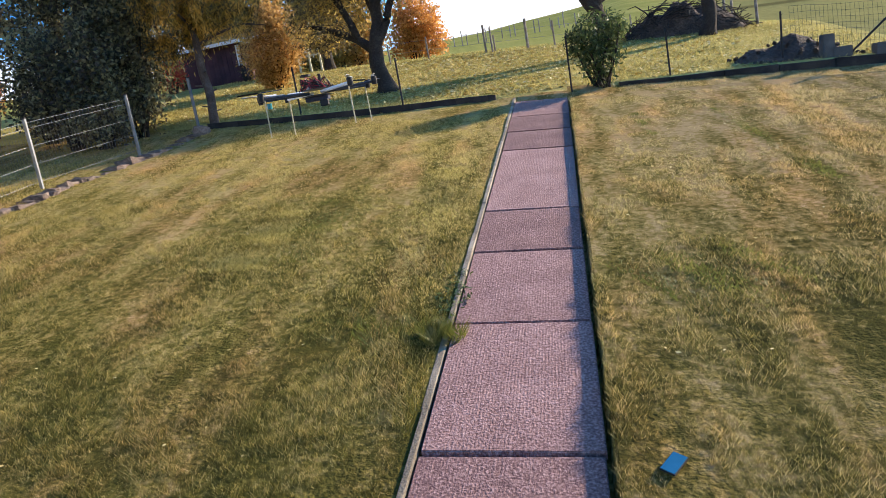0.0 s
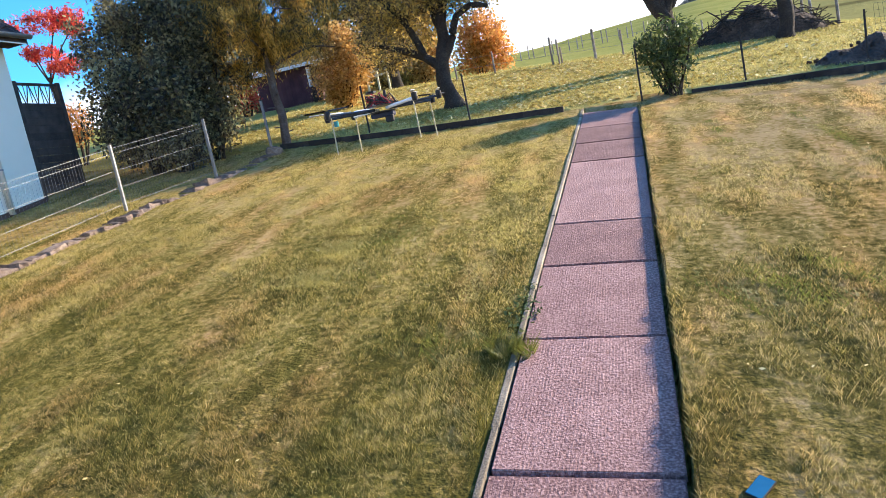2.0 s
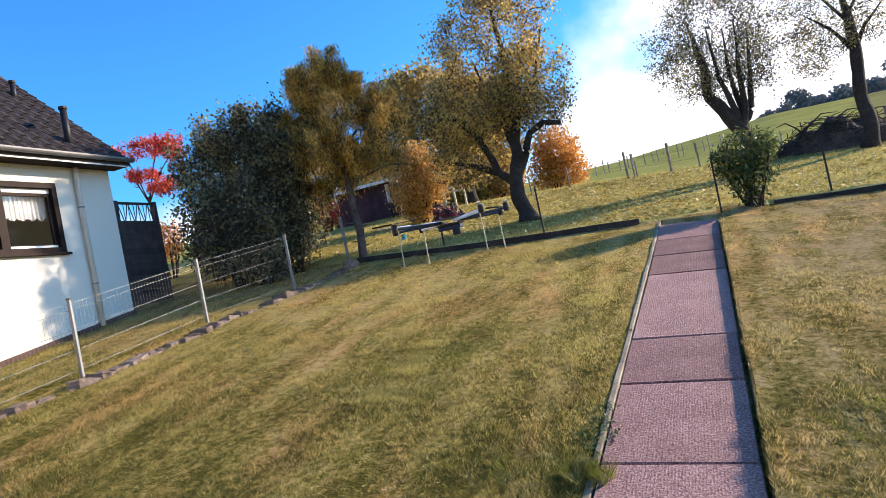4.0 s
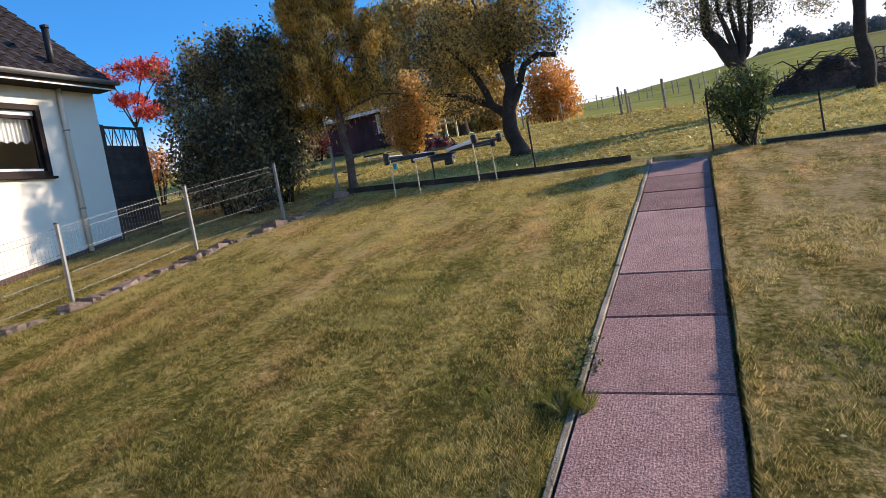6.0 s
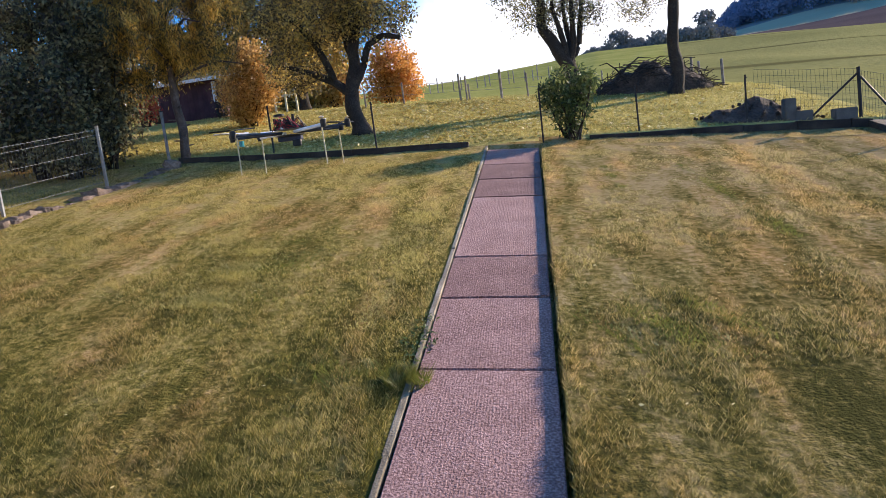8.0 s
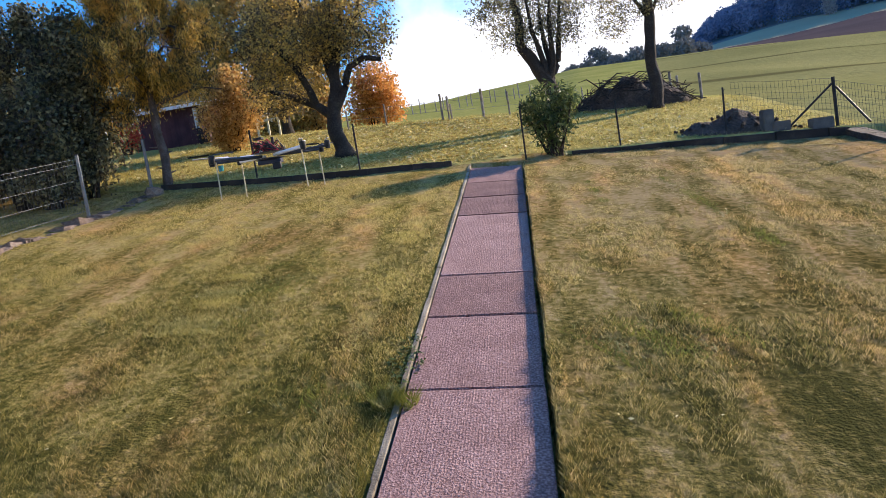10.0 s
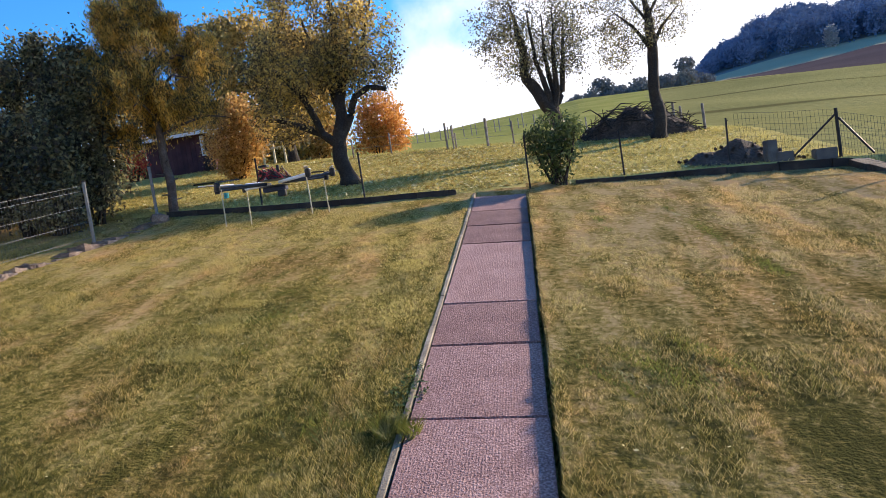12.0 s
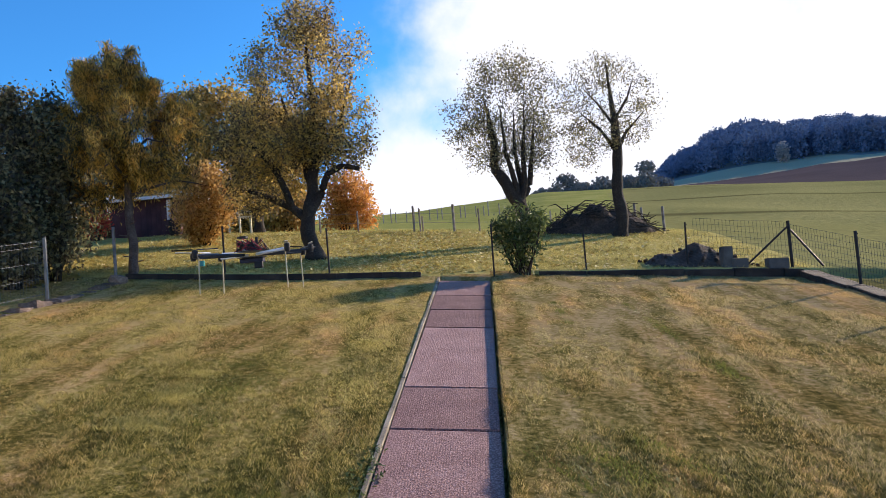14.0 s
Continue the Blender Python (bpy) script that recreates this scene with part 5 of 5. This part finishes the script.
for az, hgt in ((6.2, 5.0), (6.8, 4.8), (7.3, 3.4), (12.4, 6.4), (12.9, 6.6), (11.5, 3.2), (10.4, 3.2), (9.4, 2.8)):
    spots.append((EYE[0] + 150 * math.sin(radians(az)), EYE[1] + 150 * math.cos(radians(az)), 1.9, hgt))
woodland("far_hedgerow", spots, "distant hedgerow with small trees on the skyline, greyed by painted haze", 79, hedgerow_leaf, 160, 0.14)
woodland("pale_tree", [(EYE[0] + 334 * math.sin(radians(az)), EYE[1] + 334 * math.cos(radians(az)), 2.6, h) for az, h in ((22.1, 8.2), (22.4, 8.6), (22.25, 6.0))], "single pale autumn tree in front of the wooded hill", 80, pale_autumn_leaf, 160, 0.14)

# ---- fallen leaves, grass and weeds ----
rng = np.random.default_rng(7)


def scatter(n, x0, x1, y0, y1, keep, lift):
    x, y = rng.uniform(x0, x1, n), rng.uniform(y0, y1, n)
    return np.array([(a, b, ground_z(a, b) + lift) for a, b in zip(x, y) if keep(a, b)])


litter = scatter(15000, -9, 6.5, 15.4, 23.5, lambda a, b: b > wall_y(a) + 0.15 and rng.random() < 0.25 + 0.75 * math.exp(-((a + 2.5) / 3.5) ** 2), 0.012)
tagged(new("leaf_litter", leaves_mesh("leaf_litter", litter, 0.105, 0.075, litter_leaf, 8, flat=0.8)), "yellow fallen leaves scattered under the fruit trees", "fallen leaves", kind="stuff")
litter2 = scatter(420, -7.2, 6.5, 3, 14.8, lambda a, b: abs(a) > 0.6 and b < wall_y(a) - 0.2 and (a < 0 or b > 4.8), 0.022)
tagged(new("lawn_leaves", leaves_mesh("lawn_leaves", litter2, 0.034, 0.022, litter_leaf, 9, flat=0.8)), "a few dry leaves lying on the lawn", "fallen leaves", kind="stuff")

def value_noise(x, y, scale, seed):
    """Smooth noise from -1 to 1 over arrays of places."""
    table = np.random.default_rng(seed).uniform(-1, 1, (512, 512))
    u, v = x / scale + 1000.0, y / scale + 1000.0
    i, j = np.floor(u).astype(int), np.floor(v).astype(int)
    fu, fv = u - i, v - j
    fu, fv = fu * fu * (3 - 2 * fu), fv * fv * (3 - 2 * fv)
    i0, i1, j0, j1 = i % 512, (i + 1) % 512, j % 512, (j + 1) % 512
    return (table[i0, j0] * (1 - fu) + table[i1, j0] * fu) * (1 - fv) + (table[i0, j1] * (1 - fu) + table[i1, j1] * fu) * fv


N = 1350000
u = rng.uniform(0, 1, N)
gy = 2.2 + 13.5 * u ** 1.35
gx = rng.uniform(0, 1, N)
gx = -(1.6 + 1.05 * gy) + gx * (2.6 + 1.75 * gy)
edge_y = np.where(gx < 0, 14.85, 15.7)
ok = ((gx < -0.585) | (gx > 0.545)) & (gx > -10.6) & (gx < 7.0) & (gy < edge_y)
gx, gy = gx[ok], gy[ok]
gz0 = 0.1715 * gy - 0.0901 * gx + np.where(gx > 0, 0.061, 0.0) * np.clip((14.6 - gy) * 2, 0, 1)
clump = 0.5 * value_noise(gx, gy, 0.085, 1) + 0.55 * value_noise(gx, gy, 0.22, 2) + 0.5 * value_noise(gx, gy, 0.75, 3)
hts = 0.025 * np.clip(1 + 1.25 * clump, 0.2, 2.6) * rng.uniform(0.6, 1.4, len(gx))
hts *= 1.12 - 0.02 * gy
hts += np.where((gx > 0.5) & (gx < 0.66), 0.05 * np.clip(value_noise(gx * 0.3, gy, 0.16, 4) + 0.5 * value_noise(gx * 0.3, gy, 0.6, 5), 0, 1) * rng.uniform(0.3, 1, len(gx)), 0)
wid = 0.0010 + 0.00034 * gy * rng.uniform(0.6, 1.3, len(gx))
lawn = new("lawn_grass", blades_mesh("lawn_grass", np.stack([gx, gy, gz0 - 0.004], 1), hts, wid, 0.75, blade_mat, 10))
tagged(lawn, "short mown olive and straw-coloured lawn grass", "grass", kind="stuff")
N = 60000
oy = 14.9 + 10 * rng.uniform(0, 1, N) ** 1.2
ox = rng.uniform(-10, 7.2, N)
okk = np.array([b > wall_y(a) + 0.1 for a, b in zip(ox, oy)])
ox, oy = ox[okk], oy[okk]
oz = np.array([ground_z(a, b) for a, b in zip(ox, oy)])
tagged(new("orchard_grass", blades_mesh("orchard_grass", np.stack([ox, oy, oz - 0.005], 1), 0.05 * rng.uniform(0.5, 1.5, len(ox)), 0.009 + 0 * ox, 0.9, straw_mat, 12)), "longer grass under the orchard trees", "grass", kind="stuff")


def weed_tuft(name, at, n, radius, h, label, seed, mat=None):
    r = np.random.default_rng(seed)
    a, q = r.uniform(0, 2 * np.pi, n), radius * r.uniform(0, 1, n) ** 0.7
    px, py = at[0] + q * np.cos(a), at[1] + q * np.sin(a)
    pts = np.stack([px, py, 0.1715 * py - 0.0901 * px - 0.005], 1)
    ob = new(name, blades_mesh(name, pts, h * r.uniform(0.5, 1.3, n), np.full(n, 0.0034), 0.8, mat or tuft_mat, seed))
    return tagged(ob, label, "grass tuft", kind="stuff")


weed_tuft("grass_tuft", (-0.57, 5.42), 800, 0.17, 0.11, "thick green grass tuft growing over the path kerb", 201)
weed_tuft("grass_tuft", (-0.95, 5.5), 380, 0.34, 0.06, "dark green grass patch in the lawn by the path", 202)
weed_tuft("grass_tuft", (-1.35, 5.6), 220, 0.32, 0.05, "dark green grass patch in the lawn", 203)


def leafy_weed(at, n, radius, h, seed):
    r = np.random.default_rng(seed)
    a, q = r.uniform(0, 2 * np.pi, n), radius * r.uniform(0, 1, n) ** 0.6
    px, py = at[0] + q * np.cos(a) * 0.55, at[1] + q * np.sin(a)
    pts = np.stack([px, py, 0.1715 * py - 0.0901 * px + h * r.uniform(0, 1, n)], 1)
    ob = new("leafy_weed", leaves_mesh("leafy_weed", pts, 0.05, 0.018, laurel_leaf, seed, flat=0.3))
    return tagged(ob, "low leafy weeds growing over the path kerb", "weed", "kerb weeds", "stuff")


leafy_weed((-0.56, 6.05), 100, 0.26, 0.035, 211)
leafy_weed((-0.55, 6.45), 50, 0.2, 0.03, 212)
leafy_weed((-0.58, 5.75), 40, 0.14, 0.03, 213)

def grass_patch(name, a, b, half, n, h, mat, label, seed):
    """A strip of grass that differs from the lawn, from a to b."""
    r = np.random.default_rng(seed)
    t, w = r.uniform(0, 1, n), r.normal(size=n) * half
    d = np.array(b, float) - np.array(a, float)
    side = np.array([-d[1], d[0]]) / np.linalg.norm(d)
    p = np.array(a, float) + t[:, None] * d + w[:, None] * side
    lift = np.where(p[:, 0] > 0.5, 0.061, -0.004)
    pts = np.stack([p[:, 0], p[:, 1], 0.1715 * p[:, 1] - 0.0901 * p[:, 0] + lift], 1)
    ob = new(name, blades_mesh(name, pts, h * r.uniform(0.6, 1.4, n), np.full(n, 0.007), 0.9, mat, seed))
    return tagged(ob, label, "grass patch", kind="stuff")


grass_patch("dry_grass", (-2.82, 6.82), (-2.89, 8.64), 0.17, 5200, 0.032, straw_mat, "strip of dry straw-coloured grass in the lawn", 221)
grass_patch("dry_grass", (-0.98, 6.3), (-1.1, 10.2), 0.14, 3600, 0.026, straw_mat, "strip of dry straw-coloured grass along the path", 226)
grass_patch("green_grass", (-2.42, 6.97), (-2.51, 8.99), 0.28, 2000, 0.032, tuft_mat, "strip of fresh green grass in the lawn", 222)
grass_patch("mower_track", (1.52, 12.5), (1.6, 10.9), 0.05, 700, 0.03, tuft_mat, "dark wheel track in the lawn", 223)
grass_patch("mower_track", (2.66, 12.44), (3.1, 8.4), 0.06, 1500, 0.03, tuft_mat, "dark wheel track in the lawn", 224)
grass_patch("green_grass", (1.0, 5.9), (1.9, 6.5), 0.3, 1300, 0.036, tuft_mat, "strip of fresh green grass in the lawn", 225)

# phone on the grass
pm = TILT @ pose(0.819, 3.874, 0.098, 3, -2, 56)
phone = thing("mobile_phone", tuple(pm.translation), "blue mobile phone lying face up on the grass", "phone")
part("body", Geo().box(-0.075, 0.075, -0.04, 0.04, -0.005, 0.004, pm), rubber_mat, phone, "dark phone case", bevel=0.003)
part("screen", Geo().box(-0.071, 0.071, -0.036, 0.036, 0.0045, 0.0065, pm), phone_mat, phone, "glossy blue glass")

# ---- drone ----
def drone(at, turn):
    """A six-armed home-built copter, hovering, propellers at rest."""
    x, y, z = at
    root = thing("hexacopter_drone", at, "home-built hexacopter drone with white arms and thin rod legs", "drone")
    m = pose(x, y, z, 0, 0, turn)

    def pt(a, r, h):
        return m @ Vector((r * math.cos(radians(a)), r * math.sin(radians(a)), h))

    for h in (-0.018, 0.018):
        g = Geo().tube([pt(0, 0, h), pt(0, 0, h + 0.003)], 0.09, 12)
        part("hub_plate", g, carbon_mat, root)
    part("battery", Geo().box(-0.07, 0.07, -0.03, 0.03, -0.048, -0.02, m), board_mat, root, "dark wrapped battery", bevel=0.006)
    part("flight_board", Geo().box(-0.035, 0.035, -0.035, 0.035, 0.028, 0.05, m), board_mat, root, "dark blue circuit board", bevel=0.004)
    part("camera_pod", Geo().box(0.02, 0.07, -0.05, -0.02, -0.085, -0.045, m), rubber_mat, root, bevel=0.006)
    part("receiver", Geo().box(-0.06, -0.02, 0.0, 0.04, 0.024, 0.045, m), silver_mat, root, bevel=0.004)
    part("mast", Geo().tube([m @ Vector((-0.05, 0, 0.02)), m @ Vector((-0.05, 0, 0.10))], 0.004, 6), silver_mat, root)
    part("aerial_disc", Geo().tube([m @ Vector((-0.05, 0, 0.10)), m @ Vector((-0.05, 0, 0.112))], 0.032, 14), rubber_mat, root, "black round aerial")
    part("aerial_post", Geo().tube([m @ Vector((0.03, 0.01, 0.03)), m @ Vector((0.03, 0.01, 0.105))], 0.009, 6), rubber_mat, root)
    r = random.Random(3)
    for i in range(64):
        a, b2 = r.uniform(0, 360), r.uniform(0, 360)
        g = Geo().tube([pt(a, 0.03, 0.03), pt((a + b2) / 2, 0.085, 0.05 + 0.045 * r.random()), pt(b2, 0.08 + 0.03 * r.random(), 0.02)], 0.0028, 5)
        part("cable", g, red_wire_mat if i % 2 else rubber_mat, root)
    for i, a in enumerate((0, 42, 138, 180, 222, 318)):
        white = i in (2, 5)
        part("arm", Geo().tube([pt(a, 0.05, 0), pt(a, 0.35, 0.006)], 0.010 if white else 0.008, 8), white_arm_mat if white else carbon_mat, root, "white arm tube" if white else "dark arm tube")
        motor = part("motor", Geo().tube([pt(a, 0.35, -0.012), pt(a, 0.35, 0.008), pt(a, 0.35, 0.03), pt(a, 0.35, 0.036)], [0.014, 0.0175, 0.0175, 0.01], 12), rubber_mat, root)
        c, w = pt(a, 0.35, 0.04), math.radians(r.uniform(0, 180))
        g = Geo()
        for sgn in (1, -1):
            d = Vector((math.cos(w), math.sin(w), 0)) * sgn
            n2 = Vector((-d.y, d.x, 0))
            base = len(g.v)
            for t, ww in ((0.01, 0.006), (0.04, 0.013), (0.08, 0.0115), (0.125, 0.004)):
                for q, lift in ((1, 0.003), (-1, -0.003)):
                    p = c + d * t + n2 * ww * q + Vector((0, 0, lift))
                    g.v += [tuple(p), tuple(p - Vector((0, 0, 0.0015)))]
            for k in range(3):
                o = base + 4 * k
                g.f += [(o, o + 4, o + 6, o + 2), (o + 1, o + 3, o + 7, o + 5), (o, o + 1, o + 5, o + 4), (o + 2, o + 6, o + 7, o + 3)]
        prop = part("propeller", g, white_arm_mat if i in (0, 2, 3, 5) else rubber_mat, None)
        prop.data.transform(Matrix.Translation(-Vector(at)))
        prop.parent = motor
    for a in (138, 222, 42, 318):
        part("leg", Geo().tube([pt(a, 0.33, -0.005), pt(a, 0.335, -0.215)], 0.0036, 6), rod_mat, root, "pale thin rod leg")
    part("buzzer", Geo().tube([pt(180, 0.3, -0.012), pt(180, 0.3, -0.045)], 0.015, 10), teal_mat, root, "small teal plastic disc")
    return root


drone((-0.875, 4.68, 2.78), 4)

# ---- roof tiles ----
def tile_shape():
    g = Geo()
    n = 6
    slope = math.atan(PITCH)
    for end, lift in ((0.0, 0.046), (0.335, 0.014)):
        for i in range(n + 1):
            t = i / n
            wav = 0.036 * math.sin(t * 2 * math.pi)
            for th in (0.0, -0.014):
                q = Vector((-end, 0.296 * t, lift + wav + th))
                g.v.append((q.x * math.cos(slope) - q.z * -math.sin(slope) * 1.0, q.y, -q.x * math.sin(slope) + q.z * math.cos(slope)))
    w = 2 * (n + 1)
    for i in range(n):
        a = 2 * i
        g.f += [(a, a + 2, w + a + 2, w + a), (a + 1, w + a + 1, w + a + 3, a + 3), (a, a + 1, a + 3, a + 2)]
    return g.mesh("tile", tile_mat)


tile_me = tile_shape()
for x0, y0, z0 in TILES:
    ob = new("tile", tile_me)
    ob.parent = roof_ob
    ob.location = Vector((x0, y0, z0)) - house.location
